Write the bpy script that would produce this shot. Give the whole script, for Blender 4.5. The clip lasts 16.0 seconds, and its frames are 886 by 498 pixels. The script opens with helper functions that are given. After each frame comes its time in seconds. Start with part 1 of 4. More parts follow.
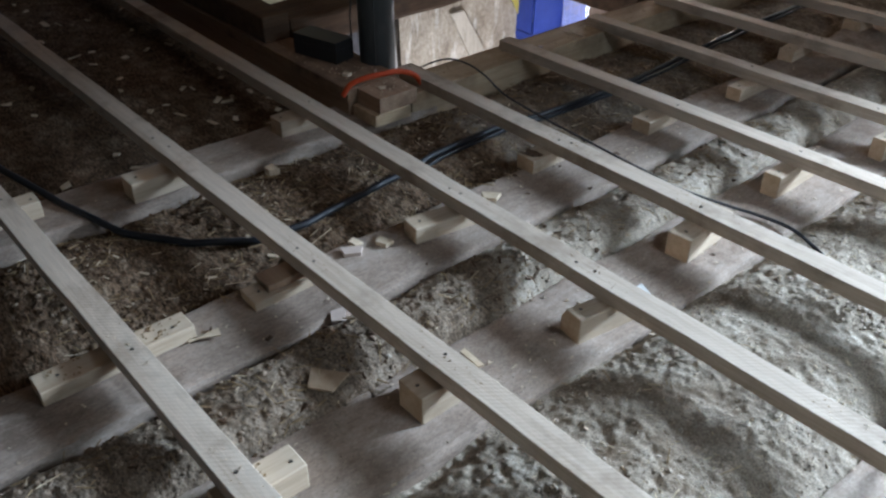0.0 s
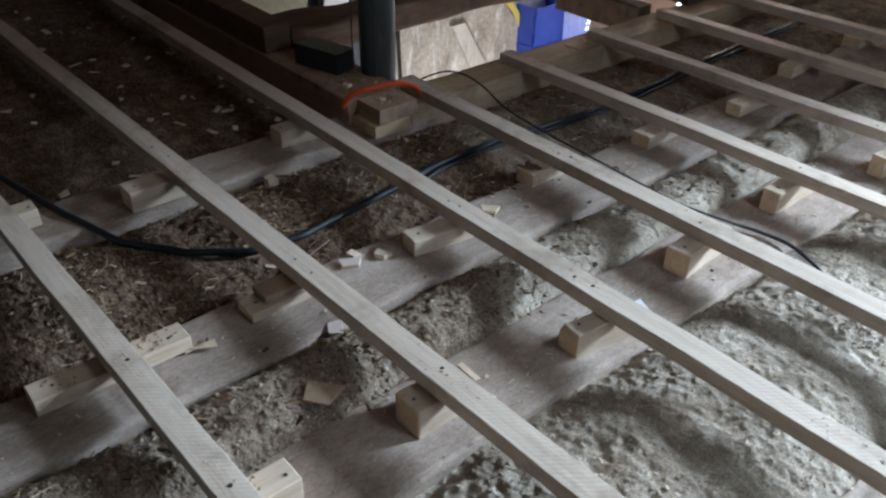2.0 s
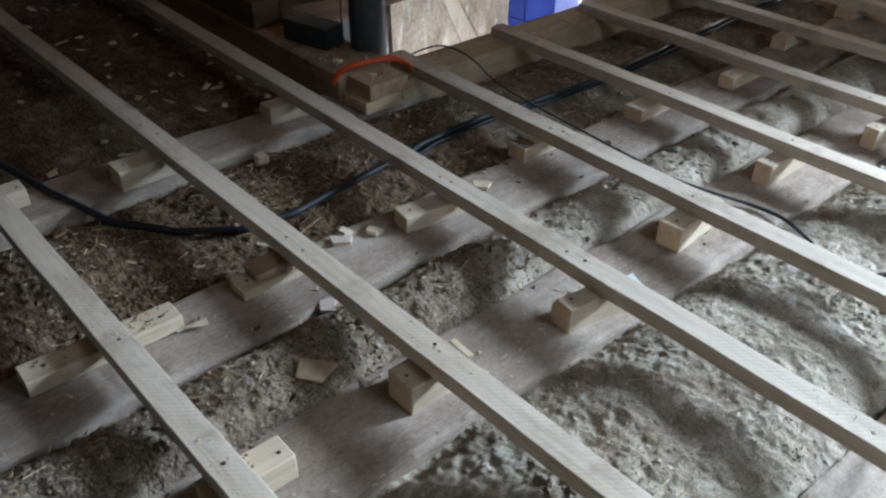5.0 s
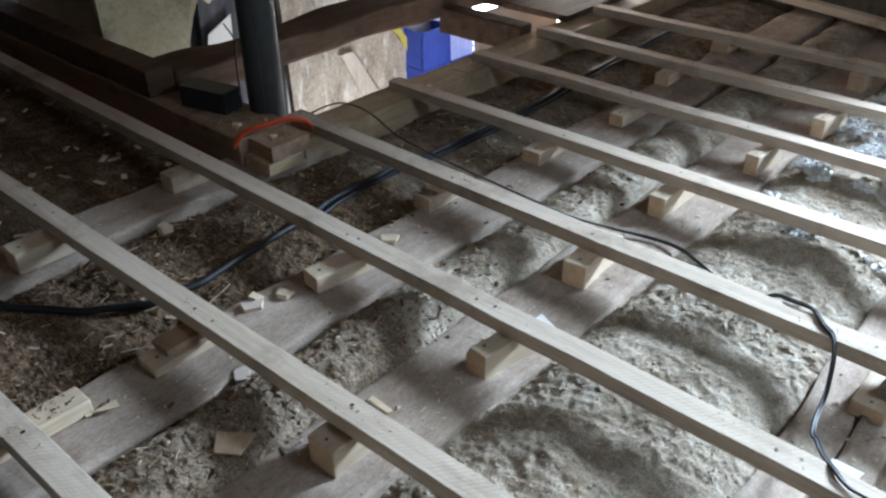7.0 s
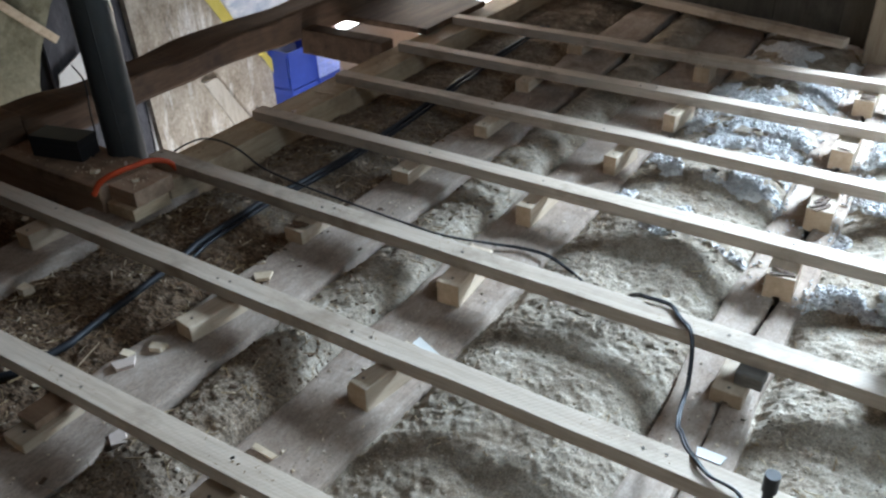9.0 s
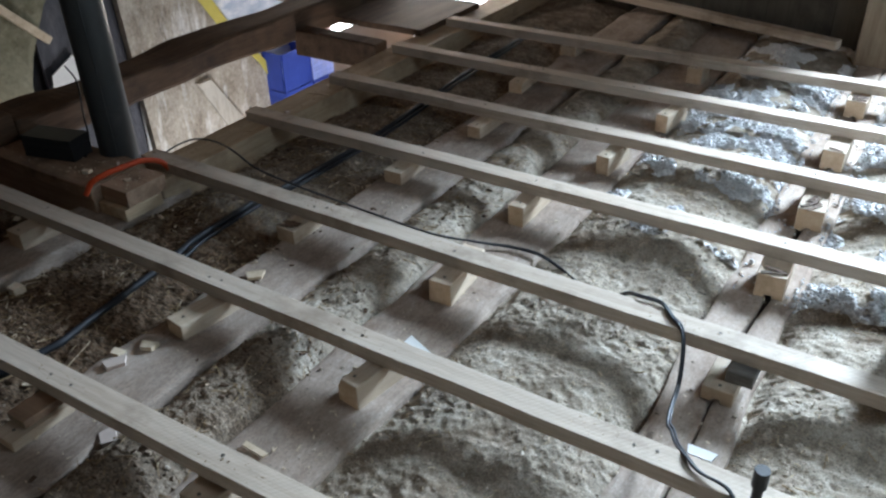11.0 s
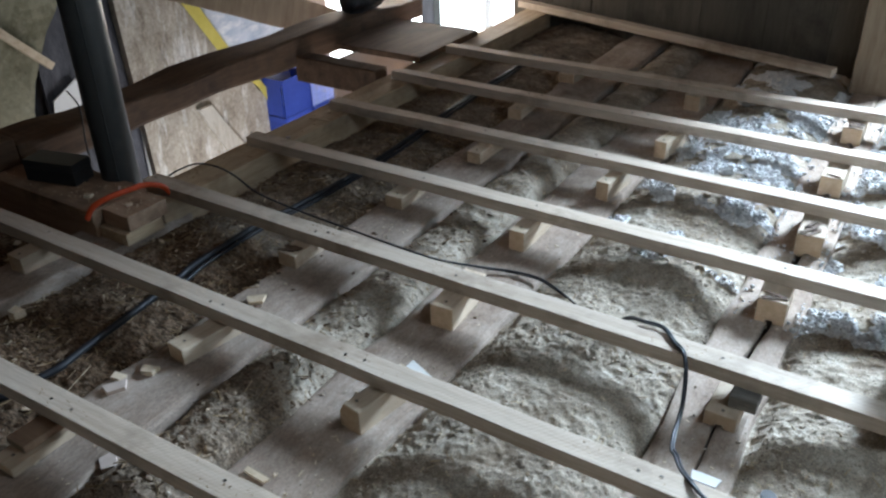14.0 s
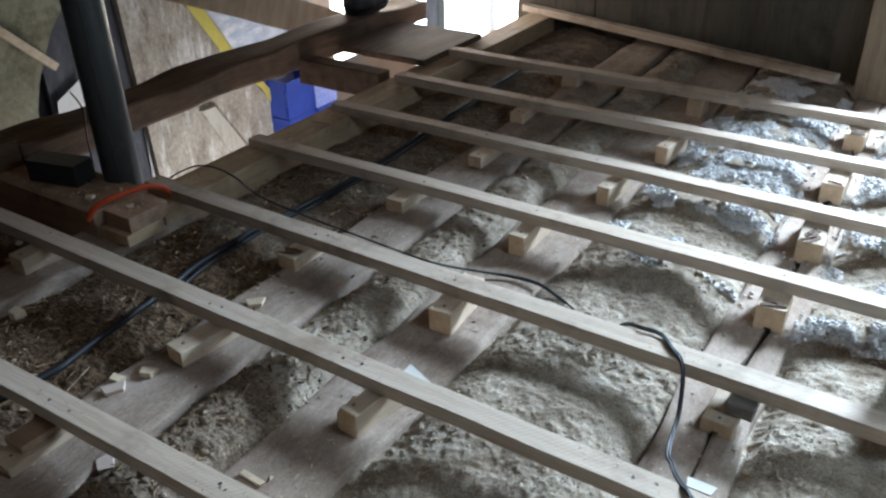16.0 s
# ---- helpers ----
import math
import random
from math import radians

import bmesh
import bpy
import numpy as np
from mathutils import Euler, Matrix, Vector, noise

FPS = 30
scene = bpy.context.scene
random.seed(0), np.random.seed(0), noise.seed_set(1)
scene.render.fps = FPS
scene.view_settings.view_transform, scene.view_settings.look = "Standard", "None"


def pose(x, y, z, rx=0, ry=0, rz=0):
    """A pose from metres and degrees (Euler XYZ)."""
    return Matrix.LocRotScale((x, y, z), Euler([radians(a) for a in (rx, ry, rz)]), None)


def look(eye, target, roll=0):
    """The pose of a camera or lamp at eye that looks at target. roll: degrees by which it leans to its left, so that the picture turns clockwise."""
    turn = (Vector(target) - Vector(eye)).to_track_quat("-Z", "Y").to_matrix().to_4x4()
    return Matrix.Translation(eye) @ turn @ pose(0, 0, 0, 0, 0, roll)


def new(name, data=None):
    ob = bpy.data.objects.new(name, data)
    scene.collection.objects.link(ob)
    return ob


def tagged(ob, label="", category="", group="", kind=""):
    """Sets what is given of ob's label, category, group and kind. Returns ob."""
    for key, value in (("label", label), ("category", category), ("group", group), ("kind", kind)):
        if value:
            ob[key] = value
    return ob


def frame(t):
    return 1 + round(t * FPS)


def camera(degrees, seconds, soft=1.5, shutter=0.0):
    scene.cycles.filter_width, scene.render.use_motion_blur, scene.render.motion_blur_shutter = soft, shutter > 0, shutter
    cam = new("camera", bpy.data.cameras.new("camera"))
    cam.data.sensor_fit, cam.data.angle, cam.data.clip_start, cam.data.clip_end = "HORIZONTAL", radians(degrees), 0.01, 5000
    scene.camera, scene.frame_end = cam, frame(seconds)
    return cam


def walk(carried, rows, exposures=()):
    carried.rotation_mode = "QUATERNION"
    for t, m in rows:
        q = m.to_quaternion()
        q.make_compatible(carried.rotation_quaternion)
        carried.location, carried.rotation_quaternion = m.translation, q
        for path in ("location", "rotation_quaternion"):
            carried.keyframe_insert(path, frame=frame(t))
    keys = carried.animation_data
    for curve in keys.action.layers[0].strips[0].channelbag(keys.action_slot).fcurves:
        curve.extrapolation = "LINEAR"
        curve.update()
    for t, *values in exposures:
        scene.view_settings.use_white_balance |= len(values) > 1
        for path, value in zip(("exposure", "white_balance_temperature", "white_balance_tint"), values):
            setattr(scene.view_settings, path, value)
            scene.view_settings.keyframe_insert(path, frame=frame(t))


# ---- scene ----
# z = 0 is the top of the new battens; x runs along the battens, y along the old joists
cam = camera(57.1, 16.0, soft=2.4)
PATH = [
    (0, (1.828, -1.634, 1.422), (0.568, -0.56, 0.301), 0.2),
    (0.5, (1.831, -1.634, 1.431), (0.567, -0.548, 0.325), 0.7),
    (1, (1.83, -1.628, 1.429), (0.589, -0.521, 0.318), 0.9),
    (1.5, (1.824, -1.631, 1.429), (0.573, -0.533, 0.321), 1.1),
    (2, (1.821, -1.627, 1.426), (0.553, -0.542, 0.326), 0.9),
    (2.5, (1.822, -1.625, 1.426), (0.552, -0.544, 0.321), 0.7),
    (3, (1.827, -1.623, 1.416), (0.577, -0.549, 0.283), 0.6),
    (5.5, (1.82, -1.616, 1.421), (0.59, -0.536, 0.272), 0.7),
    (6, (1.821, -1.614, 1.425), (0.604, -0.505, 0.289), 1.0),
    (6.5, (1.835, -1.608, 1.444), (0.657, -0.426, 0.341), 0.8),
    (7, (1.849, -1.599, 1.469), (0.71, -0.342, 0.408), -0.4),
    (7.5, (1.862, -1.581, 1.506), (0.781, -0.268, 0.453), -0.5),
    (8, (1.865, -1.566, 1.536), (0.848, -0.201, 0.486), -1.1),
    (8.5, (1.884, -1.545, 1.544), (0.917, -0.142, 0.497), -1.2),
    (8.7, (1.909, -1.522, 1.562), (0.96, -0.116, 0.502), -1.8),
    (10.8, (1.921, -1.523, 1.544), (0.986, -0.115, 0.474), -2.2),
    (11, (1.93, -1.523, 1.544), (0.991, -0.106, 0.489), -1.8),
    (11.5, (1.922, -1.534, 1.539), (0.974, -0.127, 0.479), -1.2),
    (12, (1.93, -1.526, 1.547), (1.024, -0.079, 0.504), -0.2),
    (12.5, (1.923, -1.531, 1.542), (1.022, -0.069, 0.517), -1.0),
    (13, (1.921, -1.534, 1.544), (0.997, -0.078, 0.53), -0.7),
    (13.5, (1.92, -1.539, 1.538), (0.993, -0.086, 0.523), -1.2),
    (14, (1.917, -1.539, 1.544), (0.97, -0.089, 0.543), -1.5),
    (14.5, (1.913, -1.54, 1.549), (0.973, -0.086, 0.547), -1.8),
    (15, (1.921, -1.534, 1.552), (0.985, -0.058, 0.579), -0.7),
    (15.5, (1.923, -1.538, 1.543), (0.954, -0.094, 0.554), -1.4),
    (16, (1.933, -1.528, 1.554), (0.976, -0.082, 0.557), -1.2),
]
EXPOSURES = [(0.0, 0.24, 6290, 13), (3.0, 0.22, 6310, 13), (6.0, 0.27, 6330, 11), (7.2, 0.38, 6330, 11), (8.5, 0.24, 6330, 10), (11.0, 0.02, 6330, 11), (16.0, 0.0, 6330, 11)]
walk(cam, [(t, look(eye, target, roll)) for t, eye, target, roll in PATH], EXPOSURES)

# ---- world and light ----
world = bpy.data.worlds.new("sky")
scene.world = world
world.use_nodes = True
wn = world.node_tree
sky = wn.nodes.new("ShaderNodeTexSky")
sky.sky_type, sky.sun_disc = "NISHITA", False
sky.sun_elevation, sky.sun_rotation = radians(40), radians(60)
wn.links.new(sky.outputs[0], wn.nodes["Background"].inputs[0])
wn.nodes["Background"].inputs[1].default_value = 0.12


def area_lamp(name, m, sx, sy, power, colour):
    data = bpy.data.lights.new(name, "AREA")
    data.shape, data.size, data.size_y, data.energy, data.color = "RECTANGLE", sx, sy, power, colour
    ob = new(name, data)
    ob.matrix_world = m
    return ob


# daylight in the window of the far wall, past the post
day = area_lamp("window_daylight", look((2.75, 5.36, 2.25), (2.8, 1.2, -0.1)), 0.8, 1.25, 415, (0.64, 0.82, 1.0))
day.data.spread = radians(90)
# daylight in the far corner window beyond the stair well, tinted warm as fill
area_lamp("corner_window_daylight", look((-1.9, 5.34, 0.3), (-0.6, 2.0, -0.1)), 1.3, 0.9, 8, (1.0, 0.88, 0.72))
# added fill lamp on the unseen east side, brightens the near right floor
area_lamp("east_fill_lamp", look((3.50, 0.4, 2.0), (1.6, 0.2, -0.1)), 0.8, 0.8, 30, (0.66, 0.85, 1.0))
# fill from the gable window beyond the stair well; warm tint replaces wood bounce
area_lamp("gable_window_warm_fill", look((-2.60, 4.3, 0.1), (-0.2, 2.6, -0.3)), 0.9, 0.8, 62, (1.0, 0.82, 0.60))
# added fill lamp down in the stair well, aimed up at the gable boards
area_lamp("stair_well_fill_lamp", look((-1.25, 2.0, -2.0), (-2.6, 1.7, -0.1)), 0.7, 0.9, 46, (0.95, 0.97, 1.0))


# ---- materials ----
def node_mat(name):
    m = bpy.data.materials.new(name)
    m.use_nodes = True
    return m, m.node_tree.nodes, m.node_tree.links, m.node_tree.nodes["Principled BSDF"]


def surface(name, colours, rough=0.8, grain=(8, 8, 8), fine=(60, 60, 60), bump=0.3, depth=0.004, stain=None, stain_scale=2.0,
            saw=0.0, metal=0.0, vary=0.12, spec=0.3, cell=0.0, speck=0.0, speck_scale=(260, 260, 260)):
    """Two scales of colour variation, stains with a shape of their own, and fine relief."""
    m, n, l, p = node_mat(name)
    tc, info = n.new("ShaderNodeTexCoord"), n.new("ShaderNodeObjectInfo")
    off = n.new("ShaderNodeVectorMath")
    off.operation = "MULTIPLY_ADD"
    l.new(info.outputs["Random"], off.inputs[0])
    off.inputs[1].default_value = (17.0, 11.0, 5.0)
    l.new(tc.outputs["Object"], off.inputs[2])

    def noise_at(scale, detail, roughness):
        mp = n.new("ShaderNodeMapping")
        mp.inputs["Scale"].default_value = scale
        l.new(off.outputs[0], mp.inputs["Vector"])
        t = n.new("ShaderNodeTexNoise")
        t.inputs["Scale"].default_value, t.inputs["Detail"].default_value, t.inputs["Roughness"].default_value = 1.0, detail, roughness
        l.new(mp.outputs[0], t.inputs["Vector"])
        return t

    big, small = noise_at(grain, 6, 0.6), noise_at(fine, 8, 0.7)
    mix = n.new("ShaderNodeMath")
    mix.operation = "MULTIPLY_ADD"
    mix.inputs[1].default_value = 0.6
    l.new(big.outputs["Fac"], mix.inputs[0])
    half = n.new("ShaderNodeMath")
    half.operation = "MULTIPLY"
    half.inputs[1].default_value = 0.4
    l.new(small.outputs["Fac"], half.inputs[0])
    l.new(half.outputs[0], mix.inputs[2])
    ramp = n.new("ShaderNodeValToRGB")
    cr = ramp.color_ramp
    for k in range(len(colours) - 2):
        cr.elements.new(0.5)
    for k, c in enumerate(colours):
        cr.elements[k].position = 0.33 + 0.34 * k / max(1, len(colours) - 1)
        cr.elements[k].color = (*c, 1)
    l.new(mix.outputs[0], ramp.inputs[0])
    col = ramp.outputs[0]
    if stain:
        st = noise_at(stain_scale if isinstance(stain_scale, tuple) else (stain_scale,) * 3, 5, 0.65)
        sr = n.new("ShaderNodeMapRange")
        sr.inputs["From Min"].default_value, sr.inputs["From Max"].default_value = 0.52, 0.7
        l.new(st.outputs["Fac"], sr.inputs["Value"])
        sm = n.new("ShaderNodeMix")
        sm.data_type = "RGBA"
        l.new(sr.outputs[0], sm.inputs["Factor"])
        l.new(col, sm.inputs["A"])
        sm.inputs["B"].default_value = (*stain, 1)
        col = sm.outputs["Result"]
    if speck:
        grains = n.new("ShaderNodeTexVoronoi")
        gm = n.new("ShaderNodeMapping")
        gm.inputs["Scale"].default_value = speck_scale
        gm.inputs["Rotation"].default_value = (0.3, 0.2, 0.7)
        l.new(off.outputs[0], gm.inputs["Vector"])
        l.new(gm.outputs[0], grains.inputs["Vector"])
        grains.inputs["Scale"].default_value = 1.0
        grey = n.new("ShaderNodeSeparateColor")
        l.new(grains.outputs["Color"], grey.inputs[0])
        gr = n.new("ShaderNodeMapRange")
        gr.inputs["To Min"].default_value, gr.inputs["To Max"].default_value = 1 - speck, 1 + speck
        l.new(grey.outputs[0], gr.inputs["Value"])
        gh = n.new("ShaderNodeHueSaturation")
        l.new(gr.outputs[0], gh.inputs["Value"])
        l.new(col, gh.inputs["Color"])
        col = gh.outputs[0]
    hsv = n.new("ShaderNodeHueSaturation")
    vr = n.new("ShaderNodeMapRange")
    vr.inputs["To Min"].default_value, vr.inputs["To Max"].default_value = 1 - vary, 1 + vary
    l.new(info.outputs["Random"], vr.inputs["Value"])
    l.new(vr.outputs[0], hsv.inputs["Value"])
    l.new(col, hsv.inputs["Color"])
    l.new(hsv.outputs[0], p.inputs["Base Color"])
    height = mix.outputs[0]
    if saw:
        mp = n.new("ShaderNodeMapping")
        mp.inputs["Rotation"].default_value = (0, 0, 0.7)
        l.new(off.outputs[0], mp.inputs["Vector"])
        w = n.new("ShaderNodeTexWave")
        w.inputs["Scale"].default_value, w.inputs["Distortion"].default_value, w.inputs["Detail"].default_value = 24.0, 2.5, 3.0
        l.new(mp.outputs[0], w.inputs["Vector"])
        add = n.new("ShaderNodeMath")
        add.operation = "MULTIPLY_ADD"
        add.inputs[1].default_value = saw
        l.new(w.outputs["Fac"], add.inputs[0])
        l.new(height, add.inputs[2])
        height = add.outputs[0]
    if cell:
        vo = n.new("ShaderNodeTexVoronoi")
        vo.inputs["Scale"].default_value = cell
        warp = noise_at((40, 40, 40), 4, 0.6)
        ad = n.new("ShaderNodeVectorMath")
        ad.operation = "MULTIPLY_ADD"
        l.new(warp.outputs["Color"], ad.inputs[0])
        ad.inputs[1].default_value = (0.02, 0.02, 0.02)
        l.new(off.outputs[0], ad.inputs[2])
        l.new(ad.outputs[0], vo.inputs["Vector"])
        sub = n.new("ShaderNodeMath")
        sub.operation = "MULTIPLY_ADD"
        sub.inputs[1].default_value = -0.28
        patch = noise_at((3.5, 3.5, 3.5), 3, 0.6)
        pr = n.new("ShaderNodeMapRange")
        pr.inputs["From Min"].default_value, pr.inputs["From Max"].default_value = 0.42, 0.66
        l.new(patch.outputs["Fac"], pr.inputs["Value"])
        pm = n.new("ShaderNodeMath")
        pm.operation = "MULTIPLY"
        l.new(vo.outputs["Distance"], pm.inputs[0])
        l.new(pr.outputs[0], pm.inputs[1])
        l.new(pm.outputs[0], sub.inputs[0])
        l.new(height, sub.inputs[2])
        height = sub.outputs[0]
    b = n.new("ShaderNodeBump")
    b.inputs["Strength"].default_value, b.inputs["Distance"].default_value = bump, depth
    l.new(height, b.inputs["Height"])
    l.new(b.outputs[0], p.inputs["Normal"])
    p.inputs["Roughness"].default_value, p.inputs["Metallic"].default_value = rough, metal
    p.inputs["Specular IOR Level"].default_value = spec
    return m


def glow(name, colour, power):
    m, n, l, p = node_mat(name)
    p.inputs["Base Color"].default_value = (*colour, 1)
    p.inputs["Emission Color"].default_value = (*colour, 1)
    p.inputs["Emission Strength"].default_value = power
    return m


M_BATTEN = surface("sawn_spruce", [(0.42, 0.33, 0.25), (0.54, 0.445, 0.355), (0.62, 0.53, 0.435)], 0.75, (1.2, 26, 26), (6, 160, 160), 0.5, 0.0015, (0.31, 0.24, 0.18), 3.2, saw=0.3, speck=0.06, speck_scale=(20, 200, 200))
M_BLOCK = surface("block_spruce", [(0.39, 0.295, 0.205), (0.52, 0.415, 0.305), (0.60, 0.50, 0.385)], 0.7, (26, 2, 26), (120, 8, 120), 0.4, 0.0015, (0.38, 0.28, 0.19), 6.0, vary=0.16)
M_ENDGRAIN = surface("end_grain", [(0.42, 0.29, 0.18), (0.58, 0.44, 0.31)], 0.8, (30, 30, 30), (90, 90, 90), 0.4, 0.001, vary=0.28)
M_JOIST = surface("old_joist_wood", [(0.20, 0.15, 0.117), (0.33, 0.263, 0.215), (0.44, 0.37, 0.315)], 0.95, (7, 2.2, 7), (75, 26, 75), 0.8, 0.004, (0.22, 0.162, 0.126), 5.0, spec=0.1, speck=0.13, speck_scale=(190, 120, 190))
M_OLDBEAM = surface("dark_beam_wood", [(0.045, 0.026, 0.015), (0.10, 0.058, 0.034), (0.15, 0.095, 0.058)], 0.8, (16, 1.5, 16), (90, 9, 90), 0.7, 0.006, (0.05, 0.03, 0.02), 2.5)
M_TRIMMER = surface("fresh_timber", [(0.34, 0.243, 0.15), (0.46, 0.345, 0.225), (0.54, 0.425, 0.29)], 0.7, (22, 1.5, 22), (100, 8, 100), 0.4, 0.002, (0.27, 0.185, 0.115), 3.0, speck=0.06, speck_scale=(90, 20, 90))
M_HEADER = surface("header_timber", [(0.20, 0.12, 0.075), (0.32, 0.21, 0.14), (0.40, 0.28, 0.19)], 0.75, (1.5, 22, 22), (8, 100, 100), 0.4, 0.002, (0.16, 0.10, 0.065), 4.0)
M_FILL = surface("clay_fill", [(0.135, 0.103, 0.075), (0.315, 0.265, 0.208), (0.465, 0.41, 0.343)], 0.95, (9, 9, 9), (120, 120, 120), 0.6, 0.006, (0.18, 0.132, 0.092), 3.6, vary=0.03, spec=0.1, cell=140.0, speck=0.30, speck_scale=(280, 280, 280))
M_CLOD = surface("clay_clod", [(0.22, 0.172, 0.128), (0.35, 0.295, 0.237), (0.46, 0.405, 0.34)], 0.95, (30, 30, 30), (140, 140, 140), 0.8, 0.004, vary=0.03, spec=0.1, speck=0.35, speck_scale=(90, 90, 90))
M_FLUFF = surface("cellulose_flakes", [(0.43, 0.425, 0.425), (0.56, 0.555, 0.55), (0.66, 0.655, 0.65)], 1.0, (25, 25, 25), (220, 220, 220), 0.5, 0.003, vary=0.03, spec=0.0, speck=0.14, speck_scale=(150, 150, 150))
# brown litter and earth, reddened and darkened further for the warm shade at left
M_DEBRIS = surface("brown_litter", [(0.06, 0.035, 0.021), (0.135, 0.089, 0.057), (0.25, 0.187, 0.133)], 0.95, (14, 14, 14), (110, 110, 110), 1.0, 0.011, (0.075, 0.045, 0.027), 4.0, vary=0.03, spec=0.1, cell=90.0, speck=0.6, speck_scale=(60, 190, 120))
M_EARTH = surface("brown_earth_fill", [(0.10, 0.069, 0.047), (0.20, 0.155, 0.115), (0.32, 0.265, 0.208)], 0.95, (12, 12, 12), (100, 100, 100), 0.9, 0.009, (0.12, 0.081, 0.054), 4.0, vary=0.03, spec=0.1, cell=95.0, speck=0.45, speck_scale=(120, 200, 160))
M_DARKCLOD = surface("brown_crumb", [(0.11, 0.076, 0.052), (0.22, 0.165, 0.12), (0.33, 0.27, 0.21)], 0.95, (30, 30, 30), (140, 140, 140), 0.8, 0.004, vary=0.03, spec=0.1)
M_PACKING = surface("grey_weathered_board", [(0.075, 0.066, 0.056), (0.15, 0.135, 0.118), (0.24, 0.22, 0.195)], 0.9, (4, 30, 30), (40, 120, 120), 0.8, 0.004)
# brown boards with the shade beside the post put into their colour
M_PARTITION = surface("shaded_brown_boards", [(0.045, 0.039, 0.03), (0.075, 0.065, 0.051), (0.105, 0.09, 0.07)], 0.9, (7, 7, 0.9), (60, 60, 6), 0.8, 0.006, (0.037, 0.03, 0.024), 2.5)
M_PIPE = surface("grey_duct", [(0.032, 0.034, 0.034), (0.05, 0.052, 0.051)], 0.5, (3, 3, 1), (40, 40, 10), 0.1, 0.001, (0.06, 0.06, 0.057), 4.0, spec=0.4)
M_BLACK = surface("black_plastic", [(0.012, 0.012, 0.013), (0.02, 0.02, 0.022)], 0.4, (20, 20, 20), (200, 200, 200), 0.1, 0.0005, spec=0.5)
M_CABLE = surface("black_cable", [(0.010, 0.011, 0.014), (0.018, 0.02, 0.026)], 0.5, (20, 20, 20), (200, 200, 200), 0.1, 0.0005, spec=0.35)
M_ORANGE = surface("orange_conduit", [(0.38, 0.042, 0.012), (0.48, 0.065, 0.018)], 0.5, (20, 20, 20), (200, 200, 200), 0.1, 0.0005)
M_STEEL = surface("screw_steel", [(0.10, 0.09, 0.08), (0.18, 0.16, 0.14)], 0.5, (90, 90, 90), (300, 300, 300), 0.1, 0.0005, metal=0.8)
M_BOARD = surface("fibre_board", [(0.38, 0.34, 0.28), (0.54, 0.50, 0.43), (0.63, 0.59, 0.52)], 0.85, (5, 5, 1.2), (40, 40, 14), 0.5, 0.004, (0.24, 0.19, 0.14), 4.5)
M_FIBRE = surface("yellow_fibre_board", [(0.185, 0.17, 0.108), (0.275, 0.257, 0.175), (0.34, 0.318, 0.23)], 0.9, (4, 4, 4), (50, 50, 50), 0.4, 0.003, (0.125, 0.107, 0.06), 5.0, speck=0.1, speck_scale=(40, 40, 40))
M_STREAK = surface("streaked_board", [(0.15, 0.118, 0.086), (0.37, 0.325, 0.265), (0.53, 0.485, 0.42)], 0.85, (7, 7, 4), (45, 45, 25), 0.6, 0.006, (0.74, 0.74, 0.72), (5.0, 9.0, 2.4), speck=0.12, speck_scale=(60, 60, 60))
M_FOIL = surface("grey_felt", [(0.03, 0.03, 0.036), (0.065, 0.065, 0.075), (0.11, 0.11, 0.125)], 0.7, (9, 9, 2), (60, 60, 20), 0.9, 0.02)
# sky blue and white streaks are reflections put into the sheet's colour
M_PLASTIC = surface("sky_reflecting_sheet", [(0.33, 0.42, 0.60), (0.50, 0.58, 0.72), (0.66, 0.72, 0.82)], 0.15, (5, 5, 5), (12, 12, 12), 0.8, 0.03, (0.90, 0.92, 0.95), (5.0, 4.0, 11.0), spec=0.8)
M_TAPE = surface("yellow_tape", [(0.52, 0.44, 0.09), (0.62, 0.54, 0.14)], 0.4, (10, 10, 10), (80, 80, 80), 0.1, 0.001)
M_BLUE = surface("blue_crate", [(0.024, 0.055, 0.33), (0.038, 0.08, 0.43)], 0.4, (10, 10, 10), (80, 80, 80), 0.1, 0.001, spec=0.5)
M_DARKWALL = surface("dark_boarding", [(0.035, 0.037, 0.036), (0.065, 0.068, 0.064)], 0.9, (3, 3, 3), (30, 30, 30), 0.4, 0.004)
# brown raised so the unseen ceiling bounces warm light; the deck shares it
M_ROOF = surface("roof_boarding", [(0.24, 0.148, 0.088), (0.34, 0.222, 0.14)], 0.9, (1.2, 8, 8), (8, 60, 60), 0.4, 0.004)
M_POST = surface("post_wood", [(0.14, 0.095, 0.058), (0.21, 0.155, 0.105), (0.28, 0.215, 0.15)], 0.8, (12, 12, 1.2), (80, 80, 8), 0.5, 0.003, (0.16, 0.11, 0.07), 3.0)
M_BELOW = surface("lower_floor", [(0.30, 0.27, 0.24), (0.42, 0.38, 0.34)], 0.8, (2, 2, 2), (20, 20, 20), 0.2, 0.002)
M_SKY = glow("daylight_backdrop", (0.93, 0.97, 1.0), 6.0)
M_BLUELIGHT = surface("pale_blue_plastic", [(0.30, 0.40, 0.80), (0.42, 0.52, 0.90)], 0.4, (10, 10, 10), (80, 80, 80), 0.1, 0.001, spec=0.5)
M_PINK = surface("pale_board", [(0.50, 0.40, 0.34), (0.62, 0.52, 0.46)], 0.8, (6, 6, 6), (60, 60, 60), 0.2, 0.002)
M_CHIP = surface("wood_chip", [(0.45, 0.34, 0.22), (0.62, 0.50, 0.36), (0.72, 0.62, 0.48)], 0.8, (20, 20, 20), (120, 120, 120), 0.2, 0.001)
